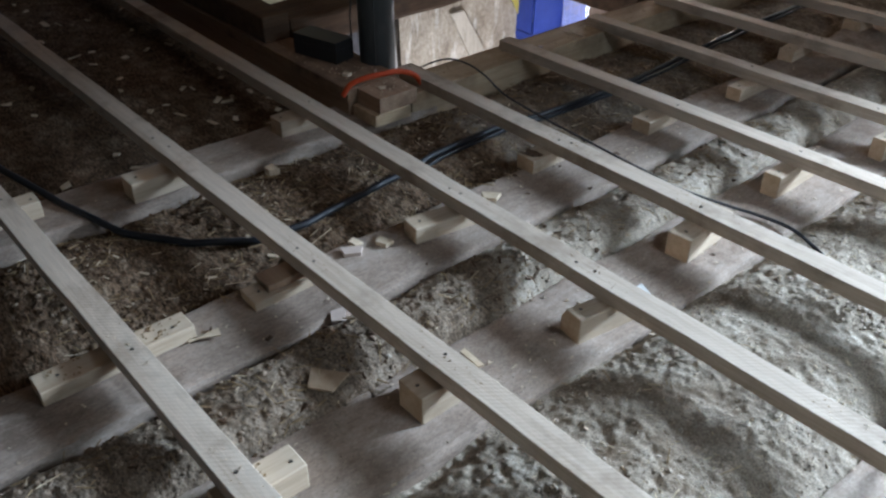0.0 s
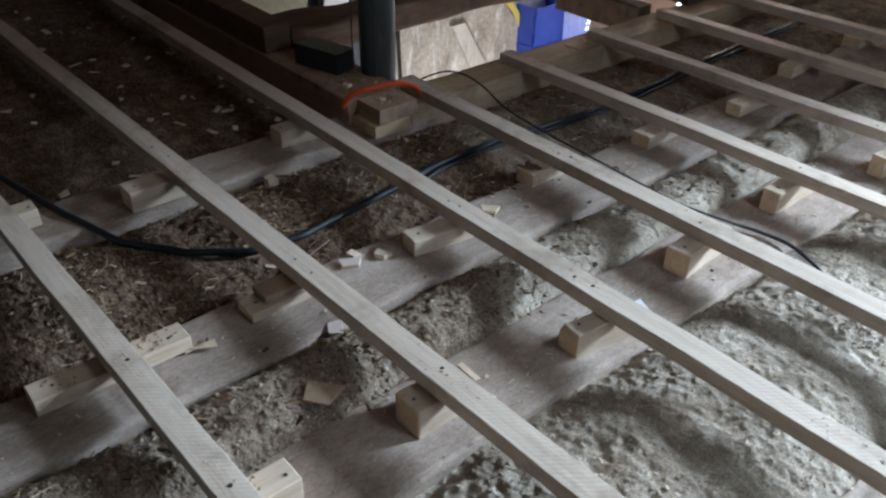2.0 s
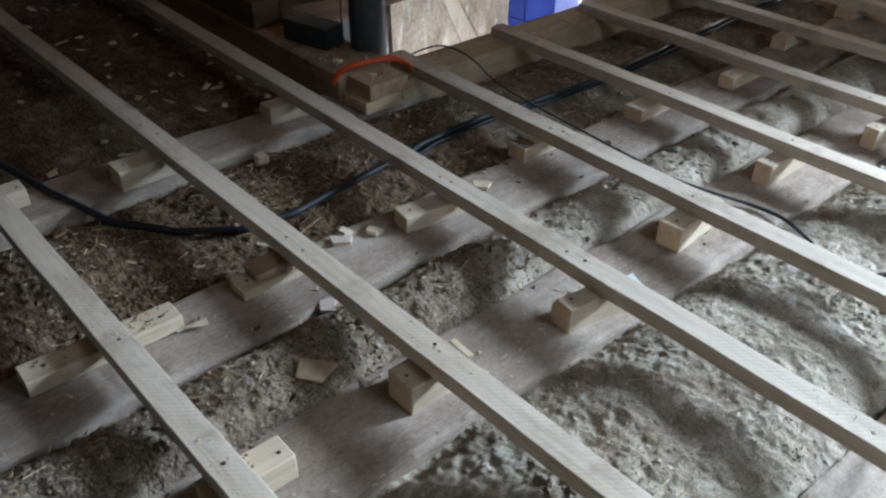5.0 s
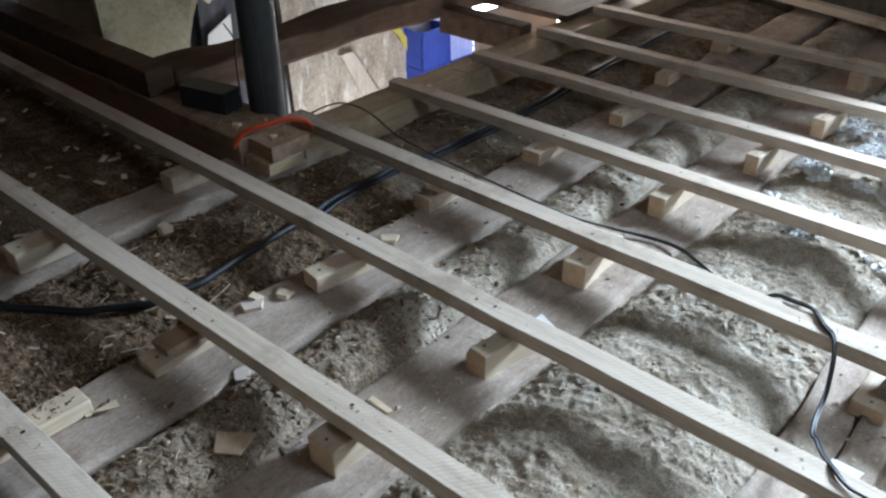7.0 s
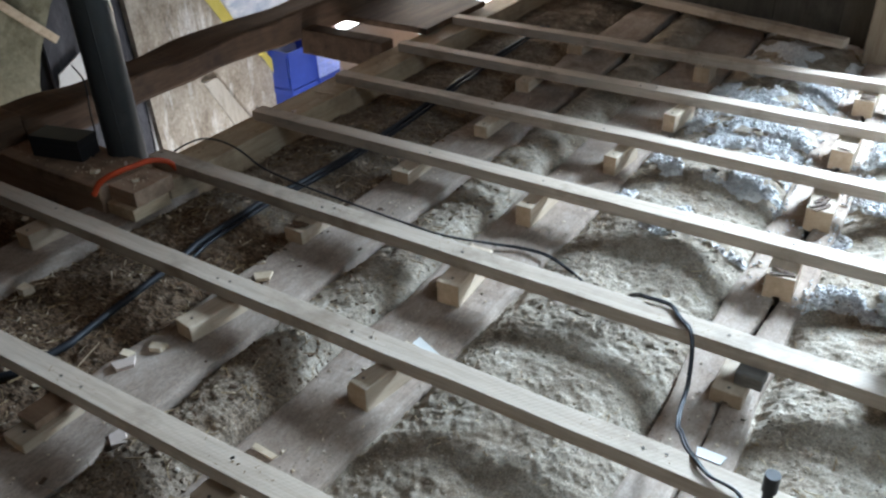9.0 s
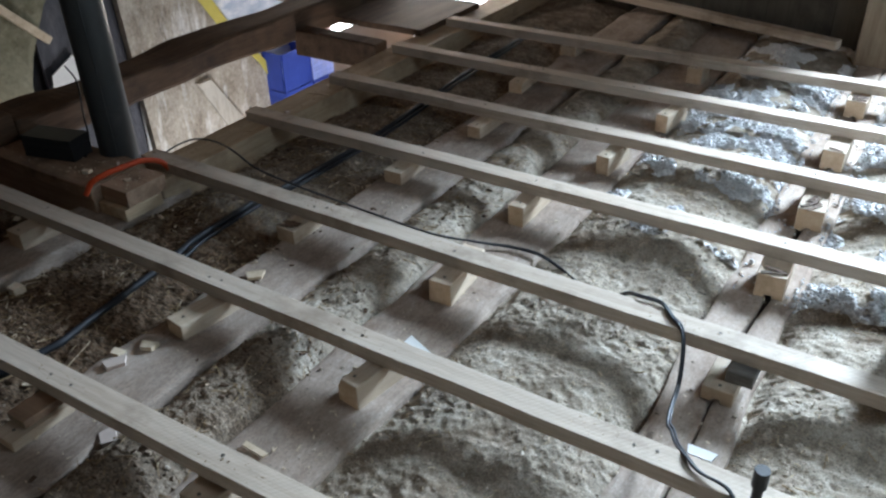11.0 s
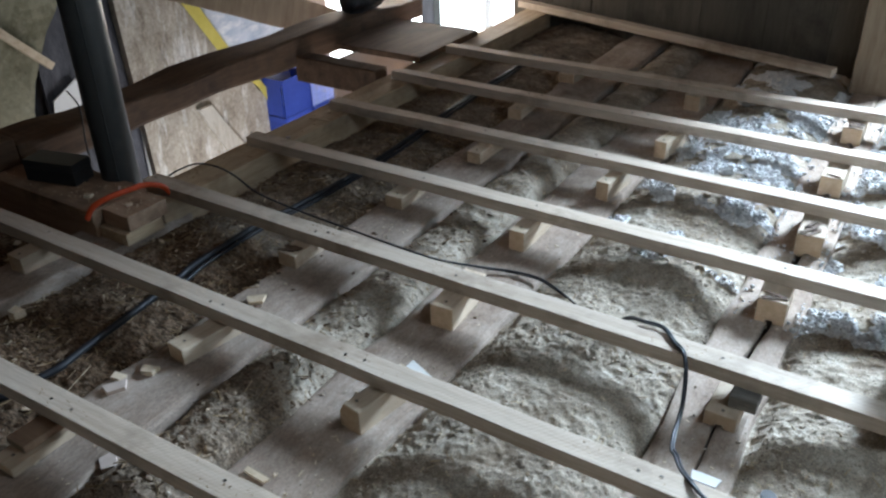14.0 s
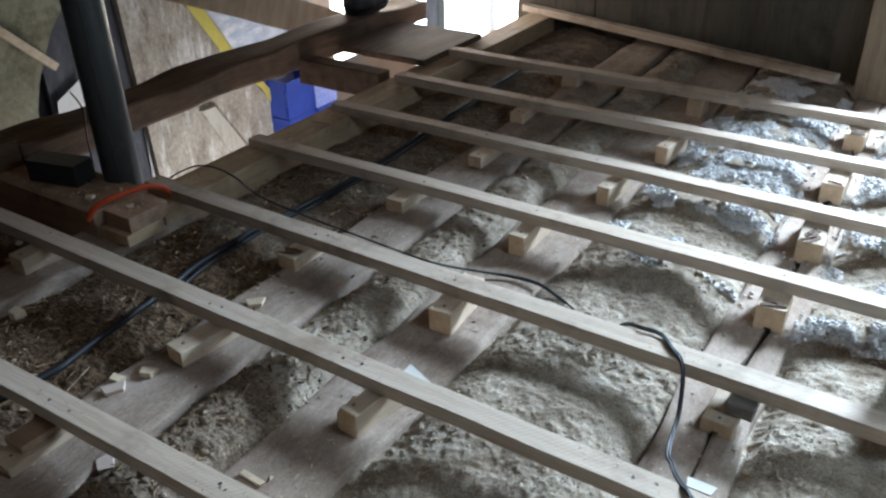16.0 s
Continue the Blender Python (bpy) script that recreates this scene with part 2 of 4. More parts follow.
M_STRAW = surface("brown_straw", [(0.20, 0.13, 0.07), (0.34, 0.24, 0.13)], 0.8, (20, 20, 20), (120, 120, 120), 0.2, 0.001)
M_HAY = surface("dry_straw", [(0.36, 0.28, 0.17), (0.52, 0.42, 0.28), (0.60, 0.51, 0.36)], 0.8, (20, 20, 20), (120, 120, 120), 0.2, 0.001)
M_BARK = surface("bark", [(0.06, 0.035, 0.02), (0.13, 0.08, 0.05)], 0.9, (20, 20, 20), (120, 120, 120), 0.3, 0.001)
M_WHITE = surface("white_card", [(0.72, 0.72, 0.70), (0.80, 0.80, 0.78)], 0.7, (20, 20, 20), (120, 120, 120), 0.1, 0.001)


# ---- mesh helpers ----
def link(name, bm, material, parent=None, label="", smooth=False):
    me = bpy.data.meshes.new(name)
    bm.normal_update()
    bm.to_mesh(me)
    bm.free()
    for m in material if isinstance(material, (list, tuple)) else [material]:
        me.materials.append(m)
    if smooth:
        for p in me.polygons:
            p.use_smooth = True
    ob = new(name, me)
    if parent is not None:
        ob.parent = parent
    if label:
        ob["label"] = label
    return ob


def part(name, bm, material, parent, label="", smooth=False):
    return link(name, bm, material, parent, label, smooth)


def box(bm, lo, hi, m=None, index=0):
    v = [bm.verts.new((x, y, z)) for x in (lo[0], hi[0]) for y in (lo[1], hi[1]) for z in (lo[2], hi[2])]
    if m is not None:
        for q in v:
            q.co = m @ q.co
    fs = []
    for a in ((0, 1, 3, 2), (4, 6, 7, 5), (0, 4, 5, 1), (2, 3, 7, 6), (0, 2, 6, 4), (1, 5, 7, 3)):
        f = bm.faces.new([v[k] for k in a])
        f.material_index = index
        fs.append(f)
    return v, fs


def timber_bm(lx, ly, lz, cuts=0, wobble=0.0, bevel=0.003, seed=0, end_index=0, along=0):
    """A sawn timber about its origin, with slightly uneven faces and worn arrises; along: the axis of its length."""
    bm = bmesh.new()
    size = (lx, ly, lz)
    box(bm, (-lx / 2, -ly / 2, -lz / 2), (lx / 2, ly / 2, lz / 2))
    if cuts:
        es = [e for e in bm.edges if abs((e.verts[0].co - e.verts[1].co)[along]) > size[along] * 0.9]
        bmesh.ops.subdivide_edges(bm, edges=es, cuts=cuts, use_grid_fill=True)
    if bevel:
        bmesh.ops.bevel(bm, geom=[e for e in bm.edges if len(e.link_faces) == 2 and e.calc_face_angle(0) > 0.5], offset=bevel, segments=2, affect="EDGES", profile=0.6)
    bm.normal_update()
    if end_index:
        for f in bm.faces:
            if abs(f.normal[along]) > 0.9:
                f.material_index = end_index
    if wobble:
        for v in bm.verts:
            v.co += wobble * noise.noise_vector(Vector((v.co.x * 3 + seed * 7.1, v.co.y * 3, v.co.z * 3 + seed)))
    return bm


def tube_bm(points, radius, sides=10, steps=8):
    """A round cable through the points, on a Catmull-Rom line."""
    P = [Vector(p) for p in points]
    P = [2 * P[0] - P[1]] + P + [2 * P[-1] - P[-2]]
    line = []
    for k in range(1, len(P) - 2):
        a, b, c, d = P[k - 1 : k + 3]
        for s in range(steps):
            t = s / steps
            line.append(0.5 * ((2 * b) + (c - a) * t + (2 * a - 5 * b + 4 * c - d) * t * t + (3 * b - a - 3 * c + d) * t ** 3))
    line.append(P[-2])
    bm = bmesh.new()
    rings = []
    for k, q in enumerate(line):
        d = (line[min(k + 1, len(line) - 1)] - line[max(k - 1, 0)]).normalized()
        u = d.cross(Vector((0, 0, 1)))
        u = u.normalized() if u.length > 1e-4 else Vector((1, 0, 0))
        w = d.cross(u)
        rings.append([bm.verts.new(q + radius * (math.cos(a) * u + math.sin(a) * w)) for a in [2 * math.pi * j / sides for j in range(sides)]])
    for r, s in zip(rings, rings[1:]):
        for j in range(sides):
            bm.faces.new((r[j], r[(j + 1) % sides], s[(j + 1) % sides], s[j]))
    bm.faces.new(rings[0])
    bm.faces.new(rings[-1][::-1])
    bmesh.ops.recalc_face_normals(bm, faces=bm.faces)
    return bm


def cylinder_bm(r, z0, z1, sides=20, cx=0.0, cy=0.0, r2=None):
    bm = bmesh.new()
    r2 = r if r2 is None else r2
    lo = [bm.verts.new((cx + r * math.cos(a), cy + r * math.sin(a), z0)) for a in [2 * math.pi * j / sides for j in range(sides)]]
    hi = [bm.verts.new((cx + r2 * math.cos(a), cy + r2 * math.sin(a), z1)) for a in [2 * math.pi * j / sides for j in range(sides)]]
    for j in range(sides):
        bm.faces.new((lo[j], lo[(j + 1) % sides], hi[(j + 1) % sides], hi[j]))
    bm.faces.new(lo[::-1])
    bm.faces.new(hi)
    return bm


# ---- the shell of the attic ----
def slab(name, lo, hi, material, label, category):
    bm = bmesh.new()
    box(bm, lo, hi)
    return tagged(link(name, bm, material), label, category, kind="structure")


def wall_with_hole(name, lo, hi, axis, hole, material, label):
    """A wall across the axis, with one opening (u from, u to, z from, z to) through it."""
    u = 1 - axis
    bm = bmesh.new()
    for a, b, c, d in ((lo[u], hole[0], lo[2], hi[2]), (hole[1], hi[u], lo[2], hi[2]), (hole[0], hole[1], lo[2], hole[2]), (hole[0], hole[1], hole[3], hi[2])):
        p, q = [0, 0, c], [0, 0, d]
        p[axis], q[axis], p[u], q[u] = lo[axis], hi[axis], a, b
        box(bm, p, q)
    return tagged(link(name, bm, material), label, "wall", kind="structure")


bm = bmesh.new()
box(bm, (-0.90, -4.2, -0.47), (3.555, 5.4, -0.44))
box(bm, (-4.2, -4.2, -0.47), (-0.90, 0.20, -0.44))
tagged(link("deck", bm, M_ROOF), "dark old boards under the joists and fill", "deck", kind="structure")
slab("lower_floor", (-4.3, -4.3, -2.75), (3.75, 6.0, -2.70), M_BELOW, "pale floor of the storey below the stair well", "floor")
slab("ceiling", (-4.3, -4.3, 3.60), (3.75, 5.6, 3.72), M_ROOF, "flat unseen ceiling, browned to bounce warm light", "ceiling")
# unseen closing wall; its opening is added to hold the east fill lamp
wall_with_hole("wall_east", (3.56, -4.2, -2.7), (3.71, 5.4, 3.6), 0, (-0.05, 0.85, 1.55, 2.45), M_DARKWALL, "dark unseen closing wall with an opening for the added lamp")
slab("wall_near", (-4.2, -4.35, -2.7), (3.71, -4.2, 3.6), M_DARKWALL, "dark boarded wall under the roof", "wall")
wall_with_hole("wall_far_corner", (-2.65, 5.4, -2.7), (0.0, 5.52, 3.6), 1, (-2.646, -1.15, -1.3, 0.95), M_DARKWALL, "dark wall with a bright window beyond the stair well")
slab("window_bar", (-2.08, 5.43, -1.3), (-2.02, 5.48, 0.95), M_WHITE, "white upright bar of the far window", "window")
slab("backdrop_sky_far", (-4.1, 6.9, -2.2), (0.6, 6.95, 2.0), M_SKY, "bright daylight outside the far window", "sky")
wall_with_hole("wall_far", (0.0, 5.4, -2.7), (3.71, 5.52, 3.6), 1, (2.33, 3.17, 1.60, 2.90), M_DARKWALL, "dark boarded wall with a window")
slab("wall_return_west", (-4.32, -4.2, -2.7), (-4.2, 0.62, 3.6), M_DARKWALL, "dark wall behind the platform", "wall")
wall_with_hole("wall_west", (-2.80, 0.80, -2.7), (-2.65, 5.4, 3.6), 0, (3.60, 5.396, -1.0, 0.95), M_FOIL, "gable wall lined with grey felt")
slab("backdrop_sky", (-4.2, 2.4, -1.9), (-4.15, 6.8, 2.0), M_SKY, "bright daylight outside the gable window", "sky")
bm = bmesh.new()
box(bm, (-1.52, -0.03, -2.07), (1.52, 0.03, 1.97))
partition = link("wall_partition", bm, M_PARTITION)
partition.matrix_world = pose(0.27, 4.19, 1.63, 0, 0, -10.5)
tagged(partition, "brown boarded partition beside the post, shade in its colour", "wall", kind="structure")
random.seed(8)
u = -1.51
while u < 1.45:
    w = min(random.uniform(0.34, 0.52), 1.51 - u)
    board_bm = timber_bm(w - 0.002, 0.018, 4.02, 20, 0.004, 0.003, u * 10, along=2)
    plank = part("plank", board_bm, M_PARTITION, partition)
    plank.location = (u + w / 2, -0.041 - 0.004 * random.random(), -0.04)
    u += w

# ---- joists ----
JOISTS = [(-1.00, 0.28, -0.130), (0.02, 0.30, -0.110), (0.625, 0.32, -0.142), (1.565, 0.25, -0.145), (2.50, 0.30, -0.145)]  # centre x, width, top


def joist_wander(y, k):
    return 0.02 * noise.noise(Vector((y * 0.9, k * 5.3, 0.5)))


for k, (cx, w, top) in enumerate(JOISTS):
    y0, y1 = (-4.1, 5.3) if k else (-4.1, 0.62)
    label = "old grey dusty hewn floor joist"
    thing = new("floor_joist")
    thing.location = (cx, (y0 + y1) / 2, top - 0.26)
    halves = [(-w / 2, w / 2)] if k != 3 else [(-w / 2, 0.012), (0.028, w / 2)]
    for n, (a, b) in enumerate(halves):
        bm = timber_bm(b - a, y1 - y0, 0.26, 150, 0.016, 0.016, k * 3 + n, along=1)
        for v in bm.verts:
            v.co.x += (a + b) / 2 + joist_wander(v.co.y, k) + 0.014 * noise.noise(Vector((v.co.y * 4.5, 3.1 if v.co.x > 0 else 8.4, k * 2.7 + n)))
            v.co.z += 0.13 + (0.006 if v.co.z > 0 else 0) * noise.noise(Vector((v.co.x * 4, v.co.y * 2.0, k)))
        part("board" if k == 3 else "timber", bm, M_JOIST, thing)
    tagged(thing, label + (" of two boards with a gap" if k == 3 else ""), "joist", "old joists")

# ---- fill between the joists ----
# x from, x to, level at the edges, rise of the mound
BAYS = [(-4.1, -1.14, -0.19, 0.03), (-0.86, -0.13, -0.175, 0.045), (0.17, 0.465, -0.145, 0.05), (0.785, 1.44, -0.163, 0.06), (1.69, 2.35, -0.163, 0.06), (2.65, 3.52, -0.17, 0.05)]


def fill_height(x, y, bay):
    x0, x1, low, rise = bay
    u = min(1.0, max(0.0, (x - x0) / (x1 - x0)))
    arch = max(0.0, 1 - abs(2 * u - 1) ** 2.6)
    n1 = noise.noise(Vector((x * 1.7, y * 3.0, 1.7)))
    n2 = noise.noise(Vector((x * 5.0, y * 5.5, 4.2)))
    n3 = noise.fractal(Vector((x * 24, y * 24, 9.0)), 0.7, 2.1, 5)
    crumb = max(0.0, noise.noise(Vector((x * 75, y * 75, 2.0)))) + 0.7 * max(0.0, noise.noise(Vector((x * 130, y * 130, 5.0))))
    rough = 0.6 + 1.2 * noise.noise(Vector((x * 3.3, y * 3.3, 7.7)))
    edge = min(x - x0, x1 - x)
    # crevices along the timbers, deep in some places and filled up in others
    crack = max(0.0, 1 - max(0.0, edge) / 0.045) * max(0.0, 0.25 + 1.3 * noise.noise(Vector((x0 * 3, y * 3.4, 12.0 if u < 0.5 else 19.0))))
    fluff = fluff_amount(x, y)
    if fluff:
        puff = max(0.0, noise.noise(Vector((x * 34, y * 34, 31)))) + 0.7 * max(0.0, noise.noise(Vector((x * 70, y * 70, 37))))
        low += fluff * (0.008 + 0.022 * puff)
    return low + arch * (rise + 0.027 * n1) + 0.014 * n2 * (0.4 + arch) + 0.007 * n3 + 0.0055 * crumb * max(0.2, rough) - 0.045 * crack


def fluff_amount(x, y):
    """How thickly blown cellulose lies over the fill, 0 to 1."""
    d = noise.noise(Vector((x * 4.2, y * 4.2, 3))) + 0.5 * noise.noise(Vector((x * 12, y * 12, 8)))
    d += 0.35 * min(1.0, y - 1.15) + 0.22 * (x - 1.35) - (0.05 if x > 1.5 else 0.2)
    return min(1.0, max(0.0, d / 0.2)) if x > 0.8 and y > 1.0 else 0.0


def ground(x, y):
    for cx, w, top in JOISTS:
        if abs(x - cx) < w / 2 - 0.01:
            return top
    for bay in BAYS:
        if bay[0] - 0.02 <= x <= bay[1] + 0.02:
            return fill_height(x, y, bay)
    return -0.15


for k, bay in enumerate(BAYS):
    x0, x1 = bay[:2]
    ya, yb = (-2.2, 4.47) if k else (-3.0, 0.20)
    step = 0.0055 if 0 < k < 5 else 0.04
    xa, xb = x0 - 0.03, x1 + 0.03
    nx, ny = int((xb - xa) / step), int((yb - ya) / step)
    xs, ys = np.linspace(xa, xb, nx), np.linspace(ya, yb, ny)
    verts = [(x, y, fill_height(x, y, bay)) for y in ys for x in xs]
    faces = [(j * nx + i, j * nx + i + 1, (j + 1) * nx + i + 1, (j + 1) * nx + i) for j in range(ny - 1) for i in range(nx - 1)]
    me = bpy.data.meshes.new("floor_fill")
    me.from_pydata(verts, [], faces)
    me.materials.append(M_DEBRIS if k < 2 else M_EARTH if k == 2 else M_FILL)
    me.materials.append(M_FLUFF)
    me.materials.append(M_EARTH if k == 1 else M_FILL)
    if k in (3, 4):
        me.polygons.foreach_set("material_index", [int(fluff_amount(xs[i], ys[j]) > 0.3) for j in range(ny - 1) for i in range(nx - 1)])
    if k in (1, 2):
        # dust and dry clay have settled over the darker litter towards the far end
        turn_y = 0.45 if k == 1 else -0.15
        me.polygons.foreach_set("material_index", [2 * int(ys[j] + 0.35 * noise.noise(Vector((xs[i] * 5, ys[j] * 5, 3.0))) + 0.12 * noise.noise(Vector((xs[i] * 40, ys[j] * 40, 3.0))) > turn_y) for j in range(ny - 1) for i in range(nx - 1)])
    me.polygons.foreach_set("use_smooth", [True] * len(faces))
    tagged(new("floor_fill", me), "brown litter of straw, bark and earth between old joists" if k < 2 else "mounds of brown earthy fill between old joists" if k == 2 else "mounds of dusty clay and sand fill between old joists", "fill", kind="stuff")

# ---- battens ----
# y at x = 0, slope dy/dx, x from, x to, width, top
BATTENS = [(-1.205, 0.028, -3.9, 2.9, 0.078, -0.012), (-0.608, 0.02, -3.9, 2.9, 0.08, 0.0), (0.0, -0.004, -3.9, 2.9, 0.08, 0.0), (0.575, -0.01, -1.06, 3.2, 0.085, 0.0), (1.20, 0.0, -1.02, 3.4, 0.08, 0.0),
           (1.815, 0.0, -0.98, 3.5, 0.08, 0.0), (2.41, 0.0, -0.98, 3.5, 0.08, 0.0), (3.03, 0.0, -0.98, 3.5, 0.08, 0.0), (4.05, -0.285, -1.18, 1.37, 0.08, 0.0)]
BH = 0.05
screw_mesh = None


def screw_head(parent, x, y, z):
    """A sunk screw head with its dark rim."""
    global screw_mesh
    if screw_mesh is None:
        ob = link("screw", cylinder_bm(0.0055, -0.006, 0.0012, 10), M_STEEL, parent)
        screw_mesh = ob.data
    else:
        ob = new("screw", screw_mesh)
        ob.parent = parent
    ob.location = (x, y, z)
    return ob


random.seed(5)
for k, (y, dy, xa, xb, w, top) in enumerate(BATTENS):
    xm = (xa + xb) / 2
    thing = new("floor_batten")
    thing.matrix_world = pose(xm, y + dy * xm, top - BH, 0, 0, math.degrees(math.atan(dy)))
    bm = timber_bm(xb - xa, w, BH, 90, 0.0035, 0.0025, k, along=0)
    for v in bm.verts:
        v.co.z += BH / 2
    part("timber", bm, M_BATTEN, thing)
    for cx, jw, jt in JOISTS:
        if xa < cx < xb:
            screw_head(thing, cx + 0.03 * random.uniform(-1, 1) - xm, 0.012 * random.uniform(-1, 1), BH)
            if random.random() < 0.5:
                screw_head(thing, cx - 0.06 - 0.03 * random.random() - xm, 0.012 * random.uniform(-1, 1), BH)
    tagged(thing, "long sawn pale spruce batten on support blocks", "batten", "new floor battens")

# ---- blocks under the battens ----
# right x, near y, length in y, width in x, joist, turn
BLOCKS = [(0.0, -1.436, 0.43, 0.085, 1, 0, 1), (0.64, -1.25, 0.215, 0.085, 2, 0, 0), (0.005, -0.815, 0.27, 0.095, 1, 0, 2), (0.66, -0.705, 0.17, 0.10, 2, 0, 0), (-0.87, -0.825, 0.27, 0.10, 0, 0, 0),
          (-0.995, -1.30, 0.19, 0.085, 0, 0, 0), (-0.98, -0.133, 0.19, 0.09, 0, 0, 0), (0.05, -0.215, 0.28, 0.085, 1, -8, 0), (0.725, -0.155, 0.25, 0.085, 2, -8, 3),
          (-0.058, 0.43, 0.24, 0.09, 1, 0, 0), (0.655, 0.425, 0.27, 0.09, 2, 4, 0), (0.01, 1.05, 0.25, 0.09, 1, 2, 0), (0.625, 1.04, 0.28, 0.07, 2, 0, 0),
          (0.068, 1.645, 0.26, 0.075, 1, 0, 0), (0.75, 1.64, 0.22, 0.062, 2, -5, 0), (-0.045, 2.275, 0.24, 0.08, 1, 4, 0), (1.644, 0.42, 0.16, 0.095, 3, 0, 4), (1.637, 1.04, 0.20, 0.10, 3, 3, 1),
          (1.648, 1.585, 0.32, 0.10, 3, 4, 1), (1.628, 2.19, 0.25, 0.095, 3, 0, 1), (1.61, 2.86, 0.23, 0.095, 3, 0, 1), (0.824, 2.22, 0.22, 0.065, 2, -8, 0), (0.75, 2.955, 0.14, 0.09, 2, 0, 0), (-0.035, 2.97, 0.16, 0.10, 1, 0, 0)]


def block_mesh(wx, ly, h, notch, chamfer):
    """A sawn offcut from its base up: a groove along its underside where notch is set, and a cut corner."""
    prof = [(-wx / 2, 0), (-wx / 2, h), (wx / 2, h), (wx / 2, 0)]
    if notch:
        prof += [(0.012, 0), (0.012, 0.012), (-0.012, 0.012), (-0.012, 0)]
    if chamfer:
        prof[1:2] = [(-wx / 2, h * 0.62), (-wx / 2 + 0.02, h)]
    bm = bmesh.new()
    near = [bm.verts.new((x, -ly / 2, z)) for x, z in prof]
    far = [bm.verts.new((x, ly / 2, z)) for x, z in prof]
    n = len(prof)
    for j in range(n):
        bm.faces.new((near[j], near[(j + 1) % n], far[(j + 1) % n], far[j]))
    for ring in (near, far[::-1]):
        f = bm.faces.new(ring)
        f.material_index = 1
    bmesh.ops.recalc_face_normals(bm, faces=bm.faces)
    bmesh.ops.bevel(bm, geom=[e for e in bm.edges if e.calc_face_angle(0) > 0.5], offset=0.0025, segments=1, affect="EDGES")
    return bm


def torn_strip(lx, w, seed):
    """A thin curled strip with ragged long sides."""
    bm = bmesh.new()
    rows = []
    for i in range(9):
        x = lx * (i / 8 - 0.5)
        a = 0.35 * w * noise.noise(Vector((i * 0.7, seed, 1.0)))
        b = 0.35 * w * noise.noise(Vector((i * 0.7, seed, 5.0)))
        z = 0.006 * abs(noise.noise(Vector((i * 0.35, seed, 9.0))))
        rows.append([bm.verts.new(p) for p in ((x, -w / 2 + a, z), (x, w / 2 + b, z), (x, w / 2 + b, z + 0.003), (x, -w / 2 + a, z + 0.003))])
    for r, q in zip(rows, rows[1:]):
        for i in range(4):
            bm.faces.new((r[i], q[i], q[(i + 1) % 4], r[(i + 1) % 4]))
    bm.faces.new(rows[0])
    bm.faces.new(rows[-1][::-1])
    bmesh.ops.recalc_face_normals(bm, faces=bm.faces)
    return bm


for k, (xr, yn, ly, wx, j, turn, kind) in enumerate(BLOCKS):
    top = JOISTS[j][2]
    bt = -0.012 if k < 2 or k == 5 else 0.0
    h = bt - BH - top
    thing = new("support_block")
    thing.matrix_world = pose(xr - wx / 2, yn + ly / 2, top, 0, 0, turn)
    lower = h if kind not in (2, 4) else h * 0.55
    part("offcut", block_mesh(wx, ly, lower, kind in (1, 4), kind == 3), [M_BLOCK, M_ENDGRAIN], thing)
    if kind in (2, 4):
        up = block_mesh(wx * (0.9 if kind == 2 else 0.85), ly * 0.8, h - lower - 0.001, False, False)
        for v in up.verts:
            v.co += Vector((-0.012 if kind == 2 else 0.045, 0.03, lower + 0.001))
        part("packing_piece", up, [M_HEADER, M_POST] if kind == 2 else [M_PACKING, M_PACKING], thing, "darker thin packing piece")
    for n in range({17: 2, 18: 6, 20: 4, 9: 3, 19: 1}.get(k, 0)):
        # torn strips of dark felt on the block's near end
        scrap = torn_strip(random.uniform(0.05, 0.085), random.uniform(0.010, 0.018), k * 9 + n)
        ob = part("felt_scrap", scrap, M_OLDBEAM, thing, "torn dark felt strip")
        ob.matrix_local = pose(random.uniform(-0.015, 0.015), -ly / 2 + 0.02 + 0.016 * n, lower + 0.001 + 0.002 * (n % 2), random.uniform(-6, 6), random.uniform(-4, 4), random.uniform(-28, 28) + (40 if k == 18 else 0))
    for sx, sy in ((0.0, -ly * 0.36), (0.01, ly * 0.38)):
        screw_head(thing, sx, sy, lower)
    tagged(thing, ("offcut spruce block with a grooved underside on a joist" if kind == 1 else "offcut spruce block under a batten on a joist"), "block", "support blocks")

# ---- timbers round the stair well ----
def timber(name, lo, hi, along, material, label, category, cuts=30, wobble=0.006, bevel=0.008, seed=1, rise=0.0):
    d = [b - a for a, b in zip(lo, hi)]
    bm = timber_bm(*d, cuts, wobble, bevel, seed, along=along)
    for v in bm.verts:
        v.co.z += rise * v.co[along]
    ob = link(name, bm, material)
    ob.location = [(a + b) / 2 for a, b in zip(lo, hi)]
    return tagged(ob, label, category)


timber("trimmer_beam", (-1.06, 0.47, -0.30), (-0.86, 4.46, -0.053), 1, M_TRIMMER, "new yellowish timber trimmer beside the stair well", "beam", 40, 0.003, 0.006, 4)
timber("platform_plank", (-4.1, 0.21, -0.055), (-0.985, 0.50, 0.0), 0, M_HEADER, "wide brown plank beside the stair well", "plank", 40, 0.003, 0.006, 5)
timber("header_beam", (-4.1, 0.225, -0.30), (-1.0, 0.49, -0.058), 0, M_HEADER, "dark reddish header timber at the stair well", "beam", 40, 0.003, 0.006, 6)
timber("packing_block", (-0.985, 0.235, -0.128), (-0.815, 0.43, -0.073), 1, M_TRIMMER, "pale sawn packing block on an old joist", "block", 2, 0.001, 0.004, 11)
